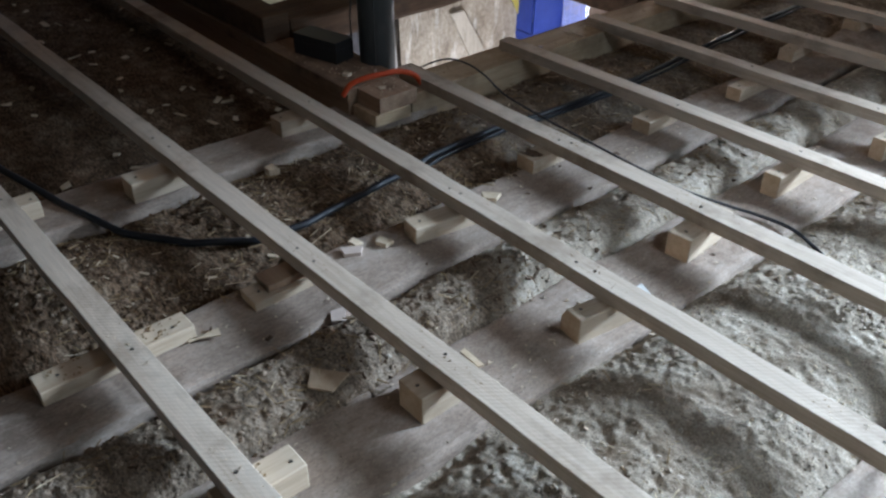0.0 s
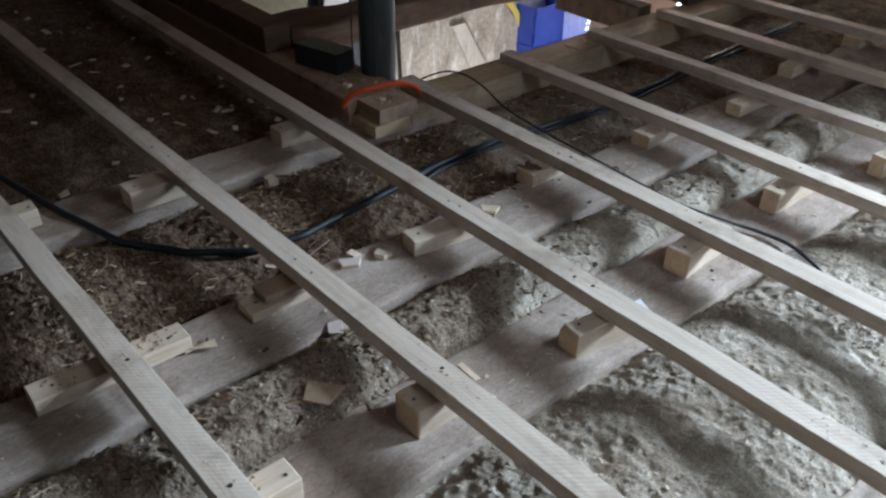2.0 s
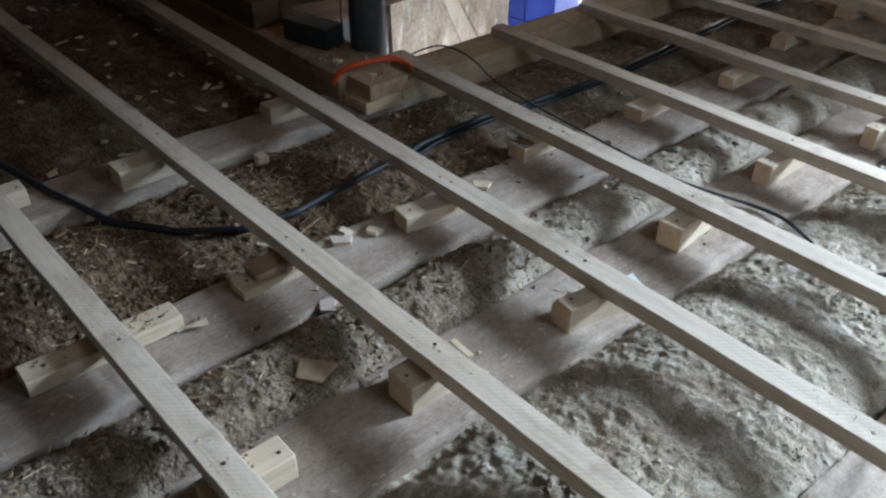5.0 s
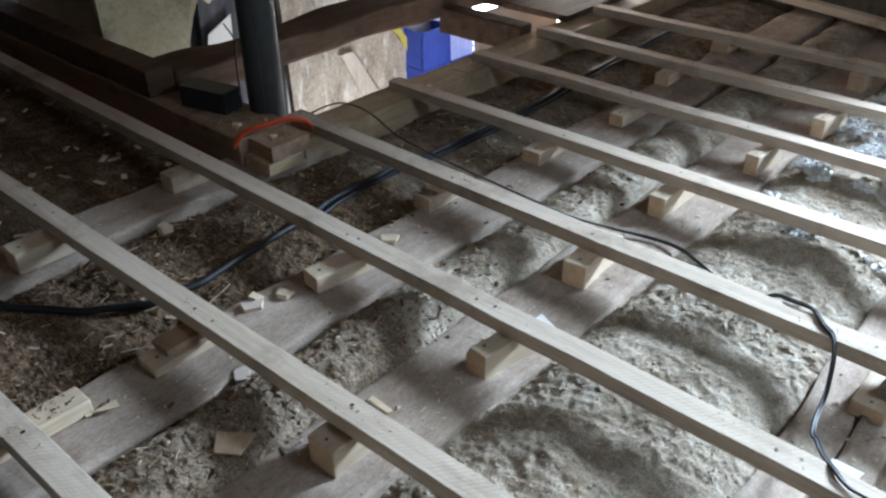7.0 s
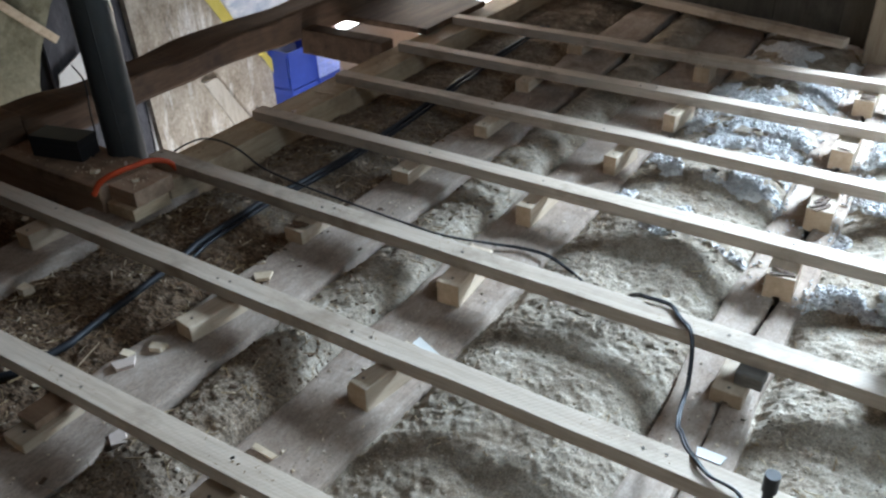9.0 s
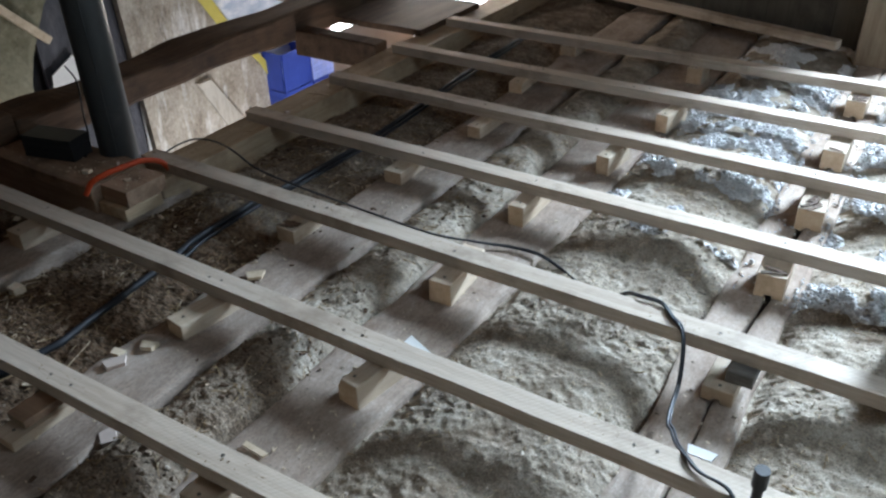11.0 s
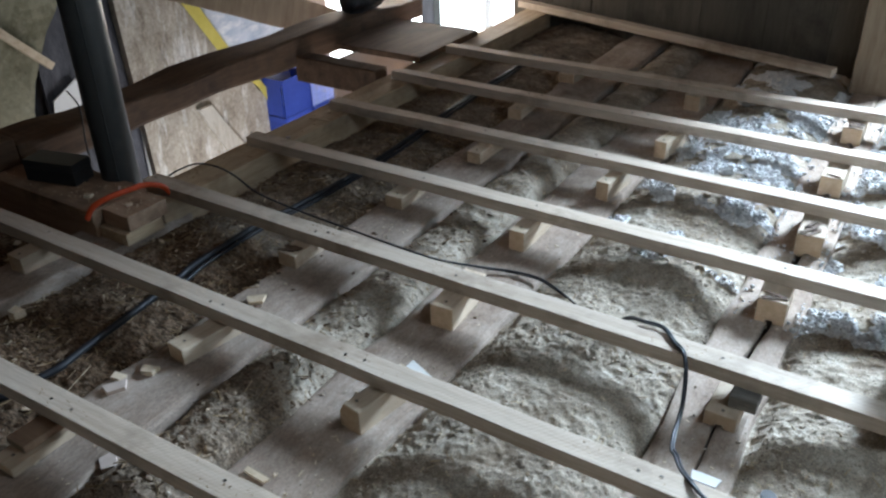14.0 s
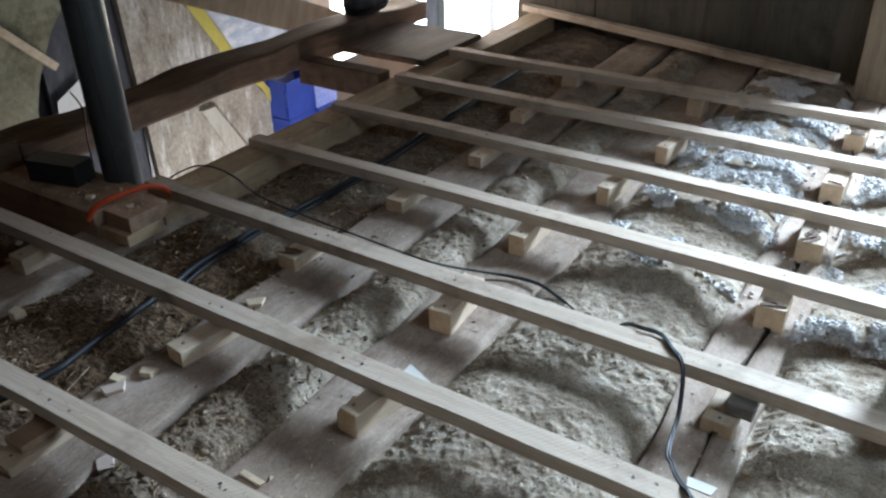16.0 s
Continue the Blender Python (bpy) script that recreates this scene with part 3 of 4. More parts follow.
timber("packing_block", (-0.98, 0.26, -0.071), (-0.815, 0.465, -0.001), 1, M_HEADER, "brown sawn packing block on another block", "block", 2, 0.001, 0.004, 12)
old_beam = timber("old_beam", (-1.95, 0.37, -0.07), (-1.70, 3.80, 0.10), 1, M_OLDBEAM, "old dark hewn beam across the stair well", "beam", 70, 0.014, 0.02, 7)
for v in old_beam.data.vertices:
    yy = v.co.y + 2.085
    if v.co.z > 0.03:
        v.co.z += 0.022 * math.exp(-((yy - 2.1) / 0.9) ** 2) - 0.03 * max(0.0, yy - 3.2) + 0.02 * noise.noise(Vector((v.co.x * 5, yy * 2.4, 2.0)))
    elif v.co.z < -0.03:
        v.co.z += 0.03 * math.exp(-((yy - 1.7) / 0.6) ** 2) + 0.02 * noise.noise(Vector((v.co.x * 5, yy * 3.0, 6.0)))
timber("wall_beam", (-4.1, 0.22, 0.004), (-1.70, 0.365, 0.135), 0, M_OLDBEAM, "dark brown beam along the platform", "beam", 40, 0.006, 0.01, 17)
timber("cross_beam", (-1.72, 2.32, -0.165), (-1.06, 2.44, 0.0), 0, M_OLDBEAM, "dark cross beam at the stair well", "beam", 20, 0.008, 0.008, 8)
timber("cross_plank", (-1.72, 2.71, -0.045), (-0.995, 3.45, -0.005), 0, M_OLDBEAM, "wide dark plank across the stair well", "plank", 20, 0.004, 0.004, 9)
# a board that runs slanting down behind the old beam
brace = timber("brace_board", (-2.22, 0.80, 0.17), (-2.18, 3.60, 0.40), 1, M_POST, "brown slanting brace board behind the old beam", "board", 30, 0.005, 0.006, 13)
brace.matrix_world = pose(-2.20, 2.22, 0.37, -22.5, 0, 0)
timber("gable_stud", (-2.62, 3.40, -0.9), (-2.54, 3.64, 1.4), 2, M_PINK, "pale pinkish stud beside the gable window", "stud", 12, 0.003, 0.006, 14)
bm = timber_bm(0.22, 0.40, 0.46, 6, 0.05, 0.09, 21, along=2)
bundle = link("dark_roll", bm, M_FOIL, smooth=True)
bundle.matrix_world = pose(-1.83, 3.20, 0.325)
tagged(bundle, "dark grey roll of felt standing on the old beam", "felt")
timber("post", (1.42, 3.70, JOISTS[3][2]), (1.66, 3.92, 3.59), 2, M_POST, "square brown wooden roof post", "post", 30, 0.006, 0.008, 10)

# ---- what stands at the stair well ----
pipe = new("vent_pipe")
pipe.location = (-1.2, 0.535, -2.7)
part("tube", cylinder_bm(0.084, 0.0, 6.28, 40), M_PIPE, pipe, smooth=True)
seam = part("seam", timber_bm(0.006, 0.004, 6.2), M_PIPE, pipe, "folded lengthwise seam")
seam.location = (0.062, -0.058, 3.12)
tagged(pipe, "thick dark grey round vent pipe", "pipe")

case = new("tool_case")
case.matrix_world = pose(-1.40, 0.365, 0.003, 0, 0, 14)
bm = timber_bm(0.27, 0.12, 0.10, 0, 0, 0.034, 1)
for v in bm.verts:
    v.co.z += 0.05
part("shell", bm, M_BLACK, case, smooth=False)
bm = timber_bm(0.272, 0.122, 0.006, 0, 0, 0.002, 1)
for v in bm.verts:
    v.co.z += 0.062
part("lid_rim", bm, M_BLACK, case)
tagged(case, "small black plastic case lying on a plank", "case")

conduit = [(-1.0, 0.195, -0.03), (-0.985, 0.23, 0.02), (-0.955, 0.29, 0.045), (-0.93, 0.38, 0.05), (-0.92, 0.45, 0.045), (-0.90, 0.52, 0.015), (-0.89, 0.56, -0.045)]
tagged(link("conduit", tube_bm(conduit, 0.0125, 12), M_ORANGE, smooth=True), "bent orange plastic conduit over a timber block", "conduit")

# leaning boards, felt and sheet behind the stair well; outlines in y and z on the gable side
def board(name, outline, x, thick, material, label, category, lean=0.0):
    bm = bmesh.new()
    front = [bm.verts.new((x + lean * z, y, z)) for y, z in outline]
    back = [bm.verts.new((x - thick + lean * z, y, z)) for y, z in outline]
    n = len(outline)
    bm.faces.new(front)
    bm.faces.new(back[::-1])
    for j in range(n):
        bm.faces.new((front[j], back[j], back[(j + 1) % n], front[(j + 1) % n]))
    bmesh.ops.recalc_face_normals(bm, faces=bm.faces)
    return tagged(link(name, bm, material), label, category)


slab("wall_platform", (-3.46, 0.40, -2.7), (-3.40, 1.0, 3.6), M_BOARD, "wall of yellowish stained fibre board behind the platform", "wall")
slab("wall_recess", (-3.46, 1.0, -2.7), (-2.80, 1.1, 3.6), M_BOARD, "short wall of stained board at the recess", "wall")
board("fibre_board", [(0.41, -0.6), (0.41, 1.6), (1.36, 1.6), (1.32, 0.75), (1.28, 0.563), (1.212, 0.45), (1.13, 0.36), (1.069, 0.257), (0.98, 0.10), (0.927, -0.052), (0.90, -0.6)], -2.46, 0.03, M_FIBRE, "large yellowish fibre board with a slanting edge", "board")
board("insulation_board", [(1.70, -1.6), (1.62, 0.6), (1.62, 1.4), (2.10, 1.4), (2.10, 0.33), (2.43, -0.08), (2.91, -0.72), (2.91, -1.6)], -2.50, 0.05, M_STREAK, "pale stained fibre board with white streaks", "board")
board("felt_strip", [(1.05, -1.6), (1.10, 1.4), (1.60, 1.4), (1.68, 0.3), (1.66, -1.6)], -2.56, 0.02, M_FOIL, "hanging strip of dark grey felt", "felt")
board("white_scrap", [(1.08, -0.16), (1.10, -0.06), (1.28, 0.03), (1.27, -0.18)], -2.53, 0.01, M_WHITE, "scrap of white sheet", "sheet")
board("white_strip", [(1.64, -1.0), (1.66, -0.40), (1.70, -0.40), (1.70, -1.0)], -2.545, 0.01, M_WHITE, "narrow white strip of sheet", "sheet")
board("lath", [(2.10, -0.43), (2.22, -0.43), (2.52, -0.90), (2.38, -0.95)], -2.47, 0.025, M_BOARD, "pale lath across a fibre board", "lath")
board("yellow_tape", [(2.10, 0.34), (2.20, 0.36), (2.48, -0.09), (2.775, -0.45), (2.94, -0.69), (2.875, -0.72), (2.71, -0.45), (2.38, -0.09)], -2.485, 0.004, M_TAPE, "yellow tape along a board edge", "tape")
board("plastic_sheet", [(2.14, 0.36), (2.14, 1.0), (3.35, 1.0), (3.35, -0.9), (3.03, -0.9), (3.02, -0.76)], -2.515, 0.004, M_PLASTIC, "translucent plastic sheet with sky reflections in its colour", "sheet")
bm = timber_bm(0.03, 0.72, 0.045, 10, 0.004, 0.003, 3, along=1)
ob = link("lath", bm, M_CHIP)
ob.matrix_world = pose(-2.40, 0.815, 0.435, -45, 0, 0)
tagged(ob, "thin pale lath leaning at the wall", "lath")


def crate(x, y, z, lx=0.28, ly=0.60, lz=0.30, t=0.012, solid=False):
    """A stacking crate with a solid rim, corner posts and a lattice of slats."""
    thing = new("crate")
    thing.location = (x, y, z)
    bm = bmesh.new()
    box(bm, (-lx / 2, -ly / 2, 0), (lx / 2, ly / 2, t))
    part("base", bm, M_BLUE, thing)
    bm = bmesh.new()
    for s in (-1, 1):
        box(bm, (s * lx / 2 - t / 2, -ly / 2, lz - 0.04), (s * lx / 2 + t / 2, ly / 2, lz))
        box(bm, (-lx / 2 + t / 2, s * ly / 2 - t / 2, lz - 0.04), (lx / 2 - t / 2, s * ly / 2 + t / 2, lz))
    part("rim", bm, M_BLUE, thing)
    for k in range(0 if solid else 13):
        bm = bmesh.new()
        yy = -ly / 2 + ly * k / 12
        box(bm, (lx / 2 - 0.004, yy - 0.006, t), (lx / 2 + 0.004, yy + 0.006, lz - 0.04))
        part("slat", bm, M_BLUELIGHT, thing)
    for k in range(0 if solid else 4):
        bm = bmesh.new()
        zz = t + 0.05 + 0.055 * k
        box(bm, (lx / 2 - 0.007, -ly / 2, zz), (lx / 2 + 0.001, ly / 2, zz + 0.008))
        part("rail", bm, M_BLUELIGHT, thing)
    bm = bmesh.new()
    box(bm, (-lx / 2, -ly / 2 - 0.002, t), (lx / 2 - 0.02, -ly / 2 + 0.006, lz - 0.04))
    box(bm, (-lx / 2, -ly / 2 + 0.01, t), (-lx / 2 + 0.006, ly / 2, lz - 0.04))
    if solid:
        box(bm, (lx / 2 - 0.006, -ly / 2, t), (lx / 2 + 0.002, ly / 2, lz - 0.04))
    part("side_panel", bm, M_BLUE, thing)
    return tagged(thing, "blue plastic stacking crate with plain sides" if solid else "blue plastic stacking crate with lattice sides", "crate", "stacked crates")


shelf = slab("shelf_below", (-2.64, 2.75, -1.34), (-1.95, 4.2, -1.30), M_PINK, "pale board that carries the crates", "shelf")
for z in (-1.30, -1.0, -0.70):
    crate(-2.44, 3.25, z, ly=0.30)
    crate(-2.46, 2.94, z, ly=0.30, solid=True)
bm = timber_bm(0.025, 0.90, 0.55, 0, 0, 0.003, 2)
ob = link("pale_board", bm, M_PINK)
ob.matrix_world = pose(-1.51, 2.90, -0.312)
tagged(ob, "pale pinkish board standing under the cross beams", "board")

# ---- pipes in the fill ----
duct = new("duct_pipe")
duct.location = (2.055, 0.93, -0.16)
part("tube", cylinder_bm(0.062, 0.0, 0.36, 32), M_BLACK, duct, smooth=False)
part("collar", cylinder_bm(0.066, 0.30, 0.364, 32), M_BLACK, duct)
tagged(duct, "short dark grey plastic duct standing in the fill", "pipe")
stub = new("pipe_stub")
stub.location = (1.81, -0.085, -0.17)
part("tube", cylinder_bm(0.012, 0.0, 0.29, 16), M_BLACK, stub, smooth=False)
cap = cylinder_bm(0.0175, 0.275, 0.325, 20)
bmesh.ops.bevel(cap, geom=[e for e in cap.edges if e.calc_face_angle(0) > 0.8], offset=0.007, segments=3, affect="EDGES")
part("cap", cap, M_BLACK, stub, "rounded black cap")
tagged(stub, "thin black pipe stub with a rounded cap beside a batten", "pipe")

# ---- cables ----
line = [(-2.4, -1.2), (-1.95, -1.16), (-1.50, -1.12), (-1.02, -1.03), (-0.715, -0.94), (-0.49, -0.79), (-0.36, -0.62), (-0.335, -0.43), (-0.37, -0.21), (-0.40, 0.025), (-0.44, 0.235), (-0.45, 0.65), (-0.435, 0.90), (-0.40, 1.30), (-0.45, 1.90), (-0.5, 2.6), (-0.52, 3.4)]


def resting(points, radius, pieces=4):
    """The line through the points, laid on the highest ground near it."""
    fine = [(a[0] + (b[0] - a[0]) * k / pieces, a[1] + (b[1] - a[1]) * k / pieces) for a, b in zip(points, points[1:]) for k in range(pieces)] + [points[-1]]
    high = [max(-0.15, *(ground(x + dx, y + dy) for dx in (-0.03, 0, 0.03) for dy in (-0.03, 0, 0.03))) for x, y in fine]
    level = [sum(high[max(0, k - 2):k + 3]) / len(high[max(0, k - 2):k + 3]) for k in range(len(fine))]
    return [(x, y, z + radius * 0.9) for (x, y), z in zip(fine, level)]


tagged(link("power_cable", tube_bm(resting(line, 0.0135), 0.0135, 12, 4), M_CABLE, smooth=True), "thick black cable lying across the fill", "cable")
line2 = [(x + 0.03, y + 0.03) for x, y in line[9:]]
tagged(link("power_cable", tube_bm(resting(line2, 0.009), 0.009, 10, 4), M_CABLE, smooth=True), "second black cable along the thick one", "cable")
thin = [(-1.02, 0.64, -0.02), (-0.985, 0.70, 0.006), (-0.94, 0.76, 0.02), (-0.84, 0.785, 0.02), (-0.70, 0.765, 0.012), (-0.507, 0.705, 0.0), (-0.275, 0.685, -0.012), (-0.023, 0.675, -0.02), (0.266, 0.675, -0.035), (0.42, 0.72, -0.07), (0.55, 0.82, -0.115),
        (0.66, 0.875, -0.13), (0.78, 0.875, -0.125), (0.896, 0.82, -0.12), (1.02, 0.73, -0.10), (1.15, 0.675, -0.075), (1.225, 0.638, -0.012), (1.275, 0.615, 0.007), (1.345, 0.612, 0.007), (1.40, 0.555, 0.007), (1.436, 0.525, 0.004), (1.462, 0.478, -0.025), (1.488, 0.385, -0.085), (1.505, 0.265, -0.09), (1.523, 0.19, -0.075), (1.546, 0.14, -0.045), (1.578, 0.075, -0.02), (1.622, 0.015, 0.006), (1.667, -0.018, 0.007), (1.75, -0.04, 0.006), (1.80, -0.10, -0.05), (1.9, -0.2, -0.11)]
tagged(link("extension_cable", tube_bm(thin, 0.0042), M_CABLE, smooth=True), "thin black cable laid over the battens", "cable")
thin2 = [(x + 0.006 * math.sin(9 * x), y + 0.011 * math.sin(5 * x + 1), z) for x, y, z in thin[9:]]
tagged(link("extension_cable", tube_bm(thin2, 0.0036), M_CABLE, smooth=True), "second thin black cable beside the first", "cable")
lead = [(-1.80, 0.75, 0.23), (-1.62, 0.68, 0.20), (-1.48, 0.58, 0.10), (-1.36, 0.50, 0.008), (-1.26, 0.40, 0.006)]
tagged(link("power_lead", tube_bm(lead, 0.004), M_CABLE, smooth=True), "thin black lead from beam to plank", "cable")

# ---- loose bits on the fill ----
def rock_mesh(rng, size, flat=0.7):
    """A small uneven lump: 12 corners, 20 faces."""
    g = (1 + 5 ** 0.5) / 2
    V = np.array([(-1, g, 0), (1, g, 0), (-1, -g, 0), (1, -g, 0), (0, -1, g), (0, 1, g), (0, -1, -g), (0, 1, -g), (g, 0, -1), (g, 0, 1), (-g, 0, -1), (-g, 0, 1)]) / 1.9
    F = [(0, 11, 5), (0, 5, 1), (0, 1, 7), (0, 7, 10), (0, 10, 11), (1, 5, 9), (5, 11, 4), (11, 10, 2), (10, 7, 6), (7, 1, 8), (3, 9, 4), (3, 4, 2), (3, 2, 6), (3, 6, 8), (3, 8, 9), (4, 9, 5), (2, 4, 11), (6, 2, 10), (8, 6, 7), (9, 8, 1)]
    V = V * rng.uniform(0.6, 1.25, (12, 1)) * np.array([1, rng.uniform(0.6, 1.2), flat]) * size
    a = rng.uniform(0, 6.28)
    R = np.array([(math.cos(a), -math.sin(a), 0), (math.sin(a), math.cos(a), 0), (0, 0, 1)])
    return V @ R.T, F


def chip_mesh(rng, lx, ly, lz):
    V = np.array([(x, y, z) for x in (-1, 1) for y in (-1, 1) for z in (-1, 1)]) * 0.5 * np.array([lx, ly, lz]) * rng.uniform(0.7, 1.2, (8, 1))
    F = [(0, 1, 3, 2), (4, 6, 7, 5), (0, 4, 5, 1), (2, 3, 7, 6), (0, 2, 6, 4), (1, 5, 7, 3)]
    e = Euler((rng.normal(0, 0.3), rng.normal(0, 0.25), rng.uniform(0, 6.28))).to_matrix()
    return V @ np.array(e).T, F


def scatter(name, count, area, make, material, label, category, seed, keep=None, lift=0.0, smooth=False, level=None):
    rng = np.random.default_rng(seed)
    verts, faces = [], []
    while count > 0:
        x, y = rng.uniform(area[0], area[1]), rng.uniform(area[2], area[3])
        count -= 1
        if keep and not keep(x, y, rng):
            continue
        V, F = make(rng)
        V = V + np.array((x, y, (ground(x, y) if level is None else level) + lift))
        o = len(verts)
        verts.extend(map(tuple, V))
        faces.extend(tuple(o + k for k in f) for f in F)
    me = bpy.data.meshes.new(name)
    me.from_pydata(verts, [], faces)
    me.materials.append(material)
    if smooth:
        me.polygons.foreach_set("use_smooth", [True] * len(faces))
    return tagged(new(name, me), label, category, kind="stuff")


def clump_mesh(rng, size):
    """A soft knobbly clump of fibres."""
    V, F = rock_mesh(rng, size, 0.75)
    return V + np.array((0, 0, rng.uniform(-0.3, 0.7) * size)), F


def strawy(x, y, rng):
    return on_fill(x, y, rng) and noise.noise(Vector((x * 4.5, y * 4.5, 27))) > rng.uniform(-0.35, 0.45)


def on_fill(x, y, rng):
    return all(abs(x - cx) > w / 2 - 0.01 for cx, w, t in JOISTS) and noise.noise(Vector((x * 3.1, y * 3.1, 11))) + 0.25 > rng.uniform(-0.4, 0.7)


def litter(x, y, rng):
    return on_fill(x, y, rng) or rng.random() < 0.12


def fluffy(x, y, rng):
    if any(abs(x - cx) < w / 2 - 0.02 for cx, w, t in JOISTS):
        return rng.random() < 0.04
    return fluff_amount(x, y) > rng.uniform(0.0, 0.8)


scatter("earth_crumbs", 3600, (0.13, 0.49, -1.6, 0.1), lambda r: rock_mesh(r, r.lognormal(-5.5, 0.5), 0.6), M_DARKCLOD, "dark brown crumbs of earth and bark", "rubble", 49, on_fill, -0.001)
scatter("straw_bits", 420, (0.14, 0.48, -1.5, 1.6), lambda r: chip_mesh(r, r.uniform(0.015, 0.07), 0.003, 0.002), M_STRAW, "brown straw and splinters in earthy fill", "straw", 50, on_fill, 0.005)
scatter("earth_crumbs", 12000, (-0.86, -0.10, -1.7, 2.6), lambda r: rock_mesh(r, r.lognormal(-5.7, 0.5), 0.6), M_DARKCLOD, "dark brown crumbs of earth and bark", "rubble", 20, on_fill, -0.001)
scatter("clay_clods", 15000, (0.7, 2.4, -1.7, 3.3), lambda r: rock_mesh(r, r.lognormal(-5.65, 0.5), 0.6), M_CLOD, "crumbs and clods of dry clay on the fill", "rubble", 21, on_fill, -0.001)
scatter("clay_dust_lumps", 26000, (0.6, 2.4, -1.6, 1.5), lambda r: rock_mesh(r, r.lognormal(-5.9, 0.4), 0.6), M_FILL, "fine lumps of clay and grit on the fill", "rubble", 22, litter)
scatter("clay_dust_lumps", 7000, (0.14, 0.48, -0.1, 2.6), lambda r: rock_mesh(r, r.lognormal(-5.9, 0.4), 0.6), M_FILL, "fine lumps of clay and grit on the fill", "rubble", 56, on_fill)
scatter("clay_lumps", 420, (-0.10, 2.3, -1.5, 2.0), lambda r: rock_mesh(r, r.lognormal(-4.7, 0.4), 0.65), M_CLOD, "larger broken lumps of clay on the fill", "rubble", 48, litter, -0.002)
scatter("cellulose_fluff", 24000, (0.80, 2.4, 1.00, 3.5), lambda r: clump_mesh(r, r.lognormal(-5.15, 0.4)), M_FLUFF, "pale grey clumps of cellulose insulation", "insulation", 23, fluffy, 0.004, True)
scatter("cellulose_fluff", 20000, (0.80, 2.4, 1.00, 3.5), lambda r: clump_mesh(r, r.lognormal(-5.7, 0.35)), M_FLUFF, "small loose flakes of grey cellulose", "insulation", 53, fluffy, 0.010, True)
scatter("wood_chips", 150, (-0.86, -0.10, -1.4, 1.4), lambda r: chip_mesh(r, r.lognormal(-4.3, 0.5), r.uniform(0.004, 0.014), 0.003), M_CHIP, "pale wood chips and shavings on the fill", "chips", 24, litter, 0.003)
scatter("wood_chips", 260, (-0.15, 1.7, -1.6, 2.6), lambda r: chip_mesh(r, r.uniform(0.006, 0.02), r.uniform(0.004, 0.008), 0.002), M_CHIP, "small wood chips and sawdust on joists and fill", "chips", 25, None, 0.003)
scatter("straw_bits", 420, (-0.86, -0.08, -1.3, 1.9), lambda r: chip_mesh(r, r.lognormal(-3.4, 0.5), 0.0022, 0.0018), M_CHIP, "bits of straw and splinters on the fill", "straw", 26, litter, 0.004)
scatter("straw_bits", 5200, (0.14, 2.4, -1.6, 2.2), lambda r: chip_mesh(r, r.uniform(0.006, 0.022), 0.0018, 0.0015), M_HAY, "short dry straw flecks worked into the clay fill", "straw", 54, strawy, 0.002)
scatter("straw_bits", 170, (0.14, 2.4, -1.6, 2.2), lambda r: chip_mesh(r, r.uniform(0.03, 0.09), 0.0026, 0.002), M_HAY, "longer pale stalks of straw on the clay fill", "straw", 55, strawy, 0.006)
scatter("straw_bits", 1400, (-0.86, -0.08, -1.4, 2.0), lambda r: chip_mesh(r, r.uniform(0.015, 0.06), 0.003, 0.002), M_STRAW, "brown straw and splinters on the litter", "straw", 47, litter, 0.006)
scatter("straw_bits", 600, (0.2, 2.3, -1.6, 1.8), lambda r: chip_mesh(r, r.uniform(0.015, 0.05), 0.002, 0.0018), M_STRAW, "brown straw and twigs in the fill", "straw", 27, on_fill, 0.005)
scatter("wood_chips", 60, (-4.0, -1.2, -1.5, 0.15), lambda r: chip_mesh(r, r.uniform(0.02, 0.06), r.uniform(0.015, 0.03), 0.006), M_CHIP, "offcut chips in the dark corner", "chips", 28, None, 0.006)

def on_joist(x, y, rng):
    return any(abs(x - cx) < w / 2 - 0.01 for cx, w, t in JOISTS) and noise.noise(Vector((x * 5, y * 3, 21))) > rng.uniform(-0.5, 0.6)


scatter("sawdust_crumbs", 9000, (-1.14, 1.70, -1.6, 2.6), lambda r: rock_mesh(r, r.lognormal(-6.2, 0.4), 0.6), M_CLOD, "crumbs of clay and sawdust on the joists", "crumbs", 29, on_joist, 0.002)
scatter("sawdust_crumbs", 1600, (-1.14, 1.70, -1.6, 2.6), lambda r: chip_mesh(r, r.uniform(0.004, 0.012), r.uniform(0.002, 0.005), 0.0015), M_CHIP, "pale sawdust flakes on the joists", "crumbs", 30, on_joist, 0.003)

for n, (area, z, count) in enumerate((((-1.05, -0.88, 0.62, 2.3), -0.050, 90), ((-1.7, -1.0, 0.24, 0.49), 0.002, 70), ((-0.97, -0.83, 0.28, 0.45), 0.001, 26), ((-0.075, -0.01, -1.14, -1.03), -0.062, 22), ((-0.075, -0.01, -1.42, -1.28), -0.062, 14), ((0.565, 0.63, -1.24, -1.12), -0.062, 30))):
    scatter("sawdust_crumbs", count, area, lambda r: chip_mesh(r, r.uniform(0.003, 0.010), r.uniform(0.002, 0.005), 0.002), M_STRAW if n in (0, 3, 4, 5) else M_CHIP, "wood crumbs and splinters on a timber", "crumbs", 40 + n, None, 0.002, level=z)
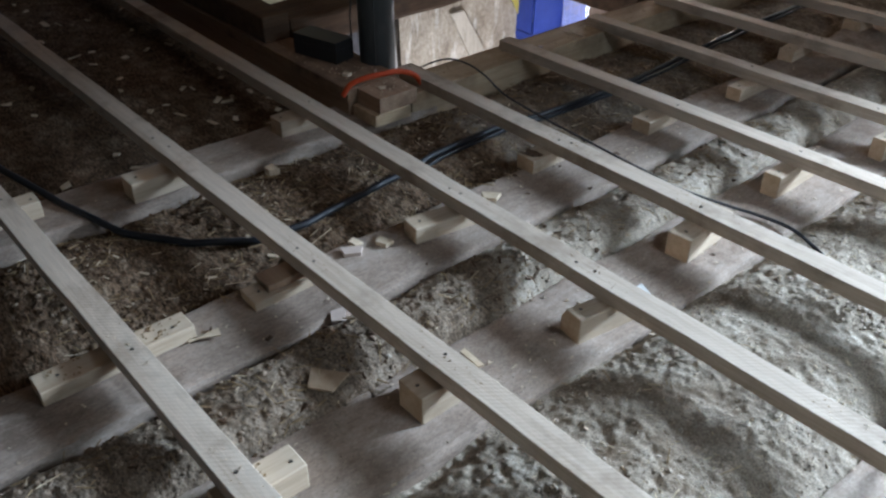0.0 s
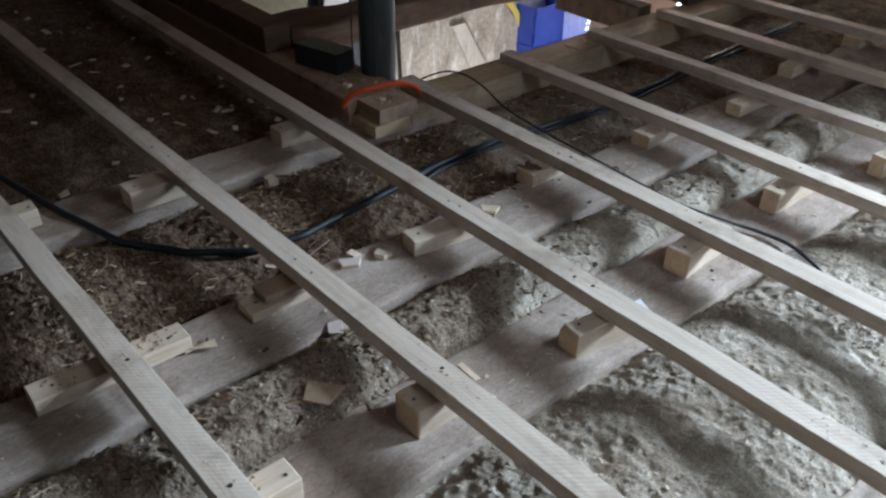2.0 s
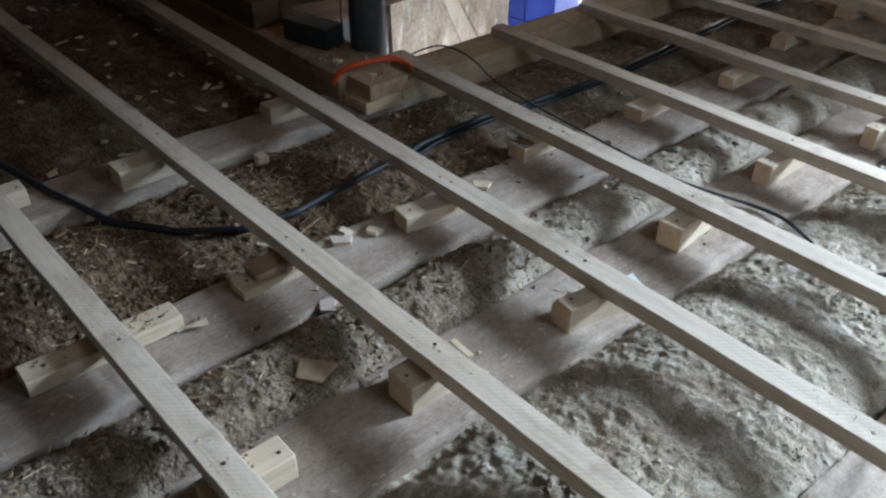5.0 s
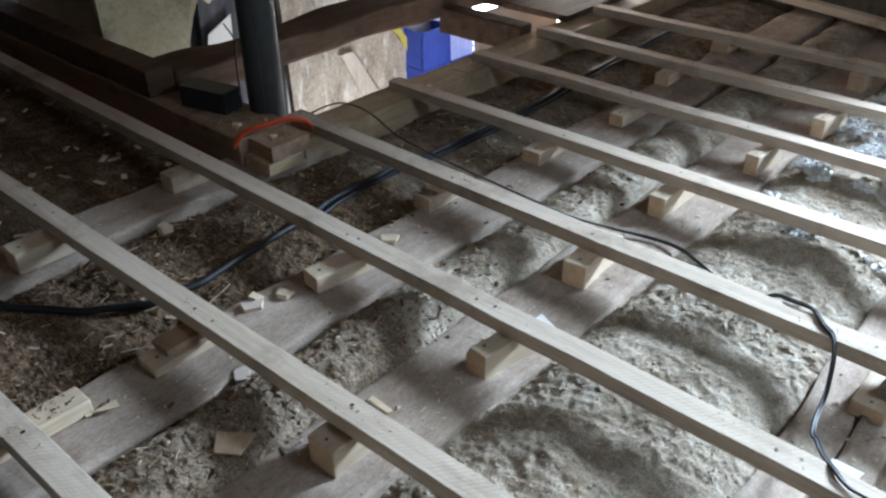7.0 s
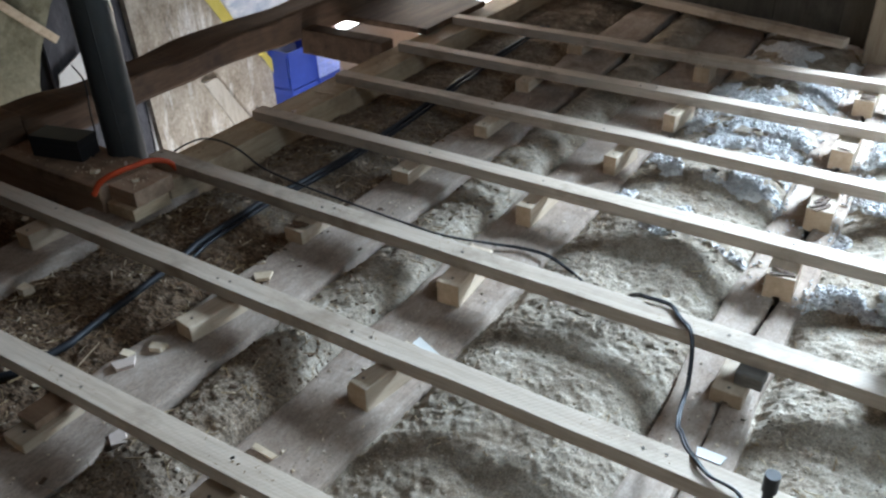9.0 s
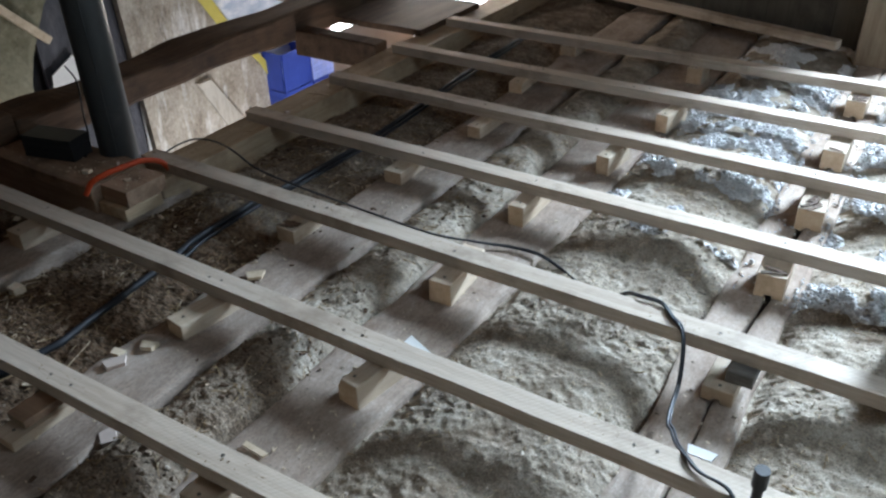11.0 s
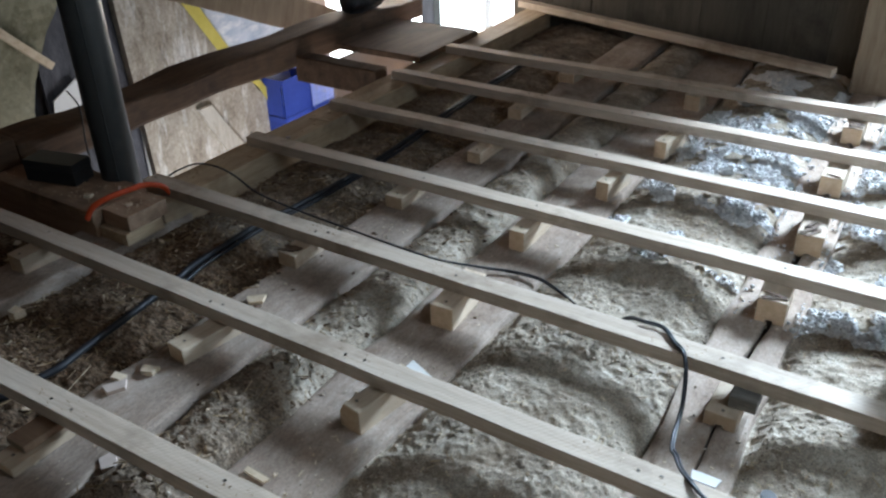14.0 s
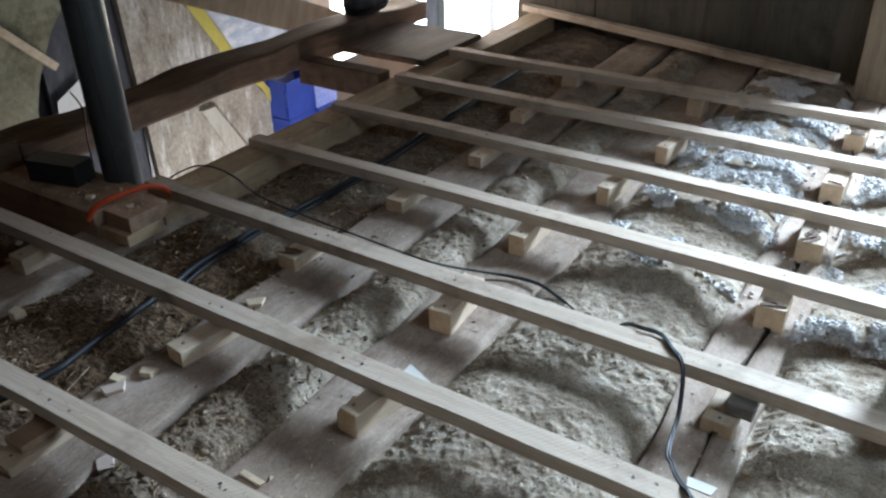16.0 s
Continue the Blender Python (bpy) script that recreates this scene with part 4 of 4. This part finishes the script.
for n, (y, dy, xa, xb, w, top) in enumerate(BATTENS[:5]):
    for x0 in (0.62, 0.0, 1.45):
        yb = y + dy * x0
        scatter("sawdust_crumbs", 16, (x0 - 0.13, x0 + 0.13, yb - w / 2 + 0.012, yb + w / 2 - 0.012), lambda r: chip_mesh(r, r.lognormal(-5.5, 0.4), r.uniform(0.0015, 0.003), 0.0012), M_STRAW if n % 2 else M_CHIP, "sawdust and splinters on top of a batten", "crumbs", 60 + 3 * n + int(x0 * 2), None, 0.001, level=top)
scatter("bark_bits", 700, (-0.86, 0.45, -1.4, 1.4), lambda r: chip_mesh(r, r.uniform(0.006, 0.028), r.uniform(0.004, 0.012), 0.004), M_BARK, "dark brown bits of bark and clay", "chips", 46, litter, 0.004)

# single offcuts that stand out
OFFCUTS = [(-0.037, -0.306, 0.05, 0.035, 0.016, 20, M_CHIP), (0.175, -0.634, 0.06, 0.045, 0.02, -30, M_PINK), (0.69, 0.17, 0.10, 0.045, 0.004, -20, M_WHITE), (0.40, -0.83, 0.09, 0.075, 0.006, 35, M_ENDGRAIN),
           (0.555, -0.44, 0.085, 0.018, 0.006, -3, M_CHIP), (-0.03, 0.18, 0.06, 0.045, 0.012, 40, M_CHIP), (1.625, 0.192, 0.075, 0.034, 0.004, 0, M_WHITE), (-0.06, -0.42, 0.065, 0.045, 0.015, 60, M_PINK), (-0.10, -0.38, 0.04, 0.03, 0.012, 10, M_CHIP),
           (-0.79, -0.30, 0.05, 0.04, 0.03, 0, M_CHIP), (0.015, -0.99, 0.012, 0.09, 0.004, -14, M_CHIP)]
for x, y, lx, ly, lz, turn, material in OFFCUTS:
    bm = timber_bm(lx, ly, lz, 0, 0, 0.0015, 1)
    for v in bm.verts:
        v.co.x += 0.25 * v.co.y * (1 if v.co.x > 0 else -1)
        v.co.z += lz / 2
    ob = link("offcut", bm, material)
    ob.matrix_world = pose(x, y, ground(x, y) + 0.006, random.uniform(-4, 4), random.uniform(-5, 5), turn)
    tagged(ob, "white card scrap lying on a joist" if material == M_WHITE else "small pale wood offcut on the floor fill", "offcut", "offcuts")

# bits that lie on the trimmer and on the platform
for x, y, z, lx, ly, lz, turn, material in ((-0.94, 1.22, -0.052, 0.030, 0.022, 0.012, 25, M_CHIP), (-0.90, 1.34, -0.052, 0.022, 0.018, 0.010, 60, M_PINK), (-0.93, 1.62, -0.052, 0.13, 0.010, 0.004, 8, M_CHIP),
                                            (-0.96, 1.74, -0.052, 0.05, 0.008, 0.004, -50, M_CHIP), (-1.12, 0.30, 0.001, 0.035, 0.025, 0.014, 30, M_CHIP), (-1.06, 0.42, 0.001, 0.05, 0.012, 0.008, -35, M_PINK), (-0.90, 0.34, 0.0, 0.03, 0.02, 0.008, 70, M_CHIP)):
    bm = timber_bm(lx, ly, lz, 0, 0, 0.0012, 1)
    for v in bm.verts:
        v.co.x += 0.3 * v.co.y * (1 if v.co.x > 0 else -1)
        v.co.z += lz / 2
    ob = link("offcut", bm, material)
    ob.matrix_world = pose(x, y, z, 0, 0, turn)
    tagged(ob, "small pale splinter of wood on a timber", "offcut", "offcuts")
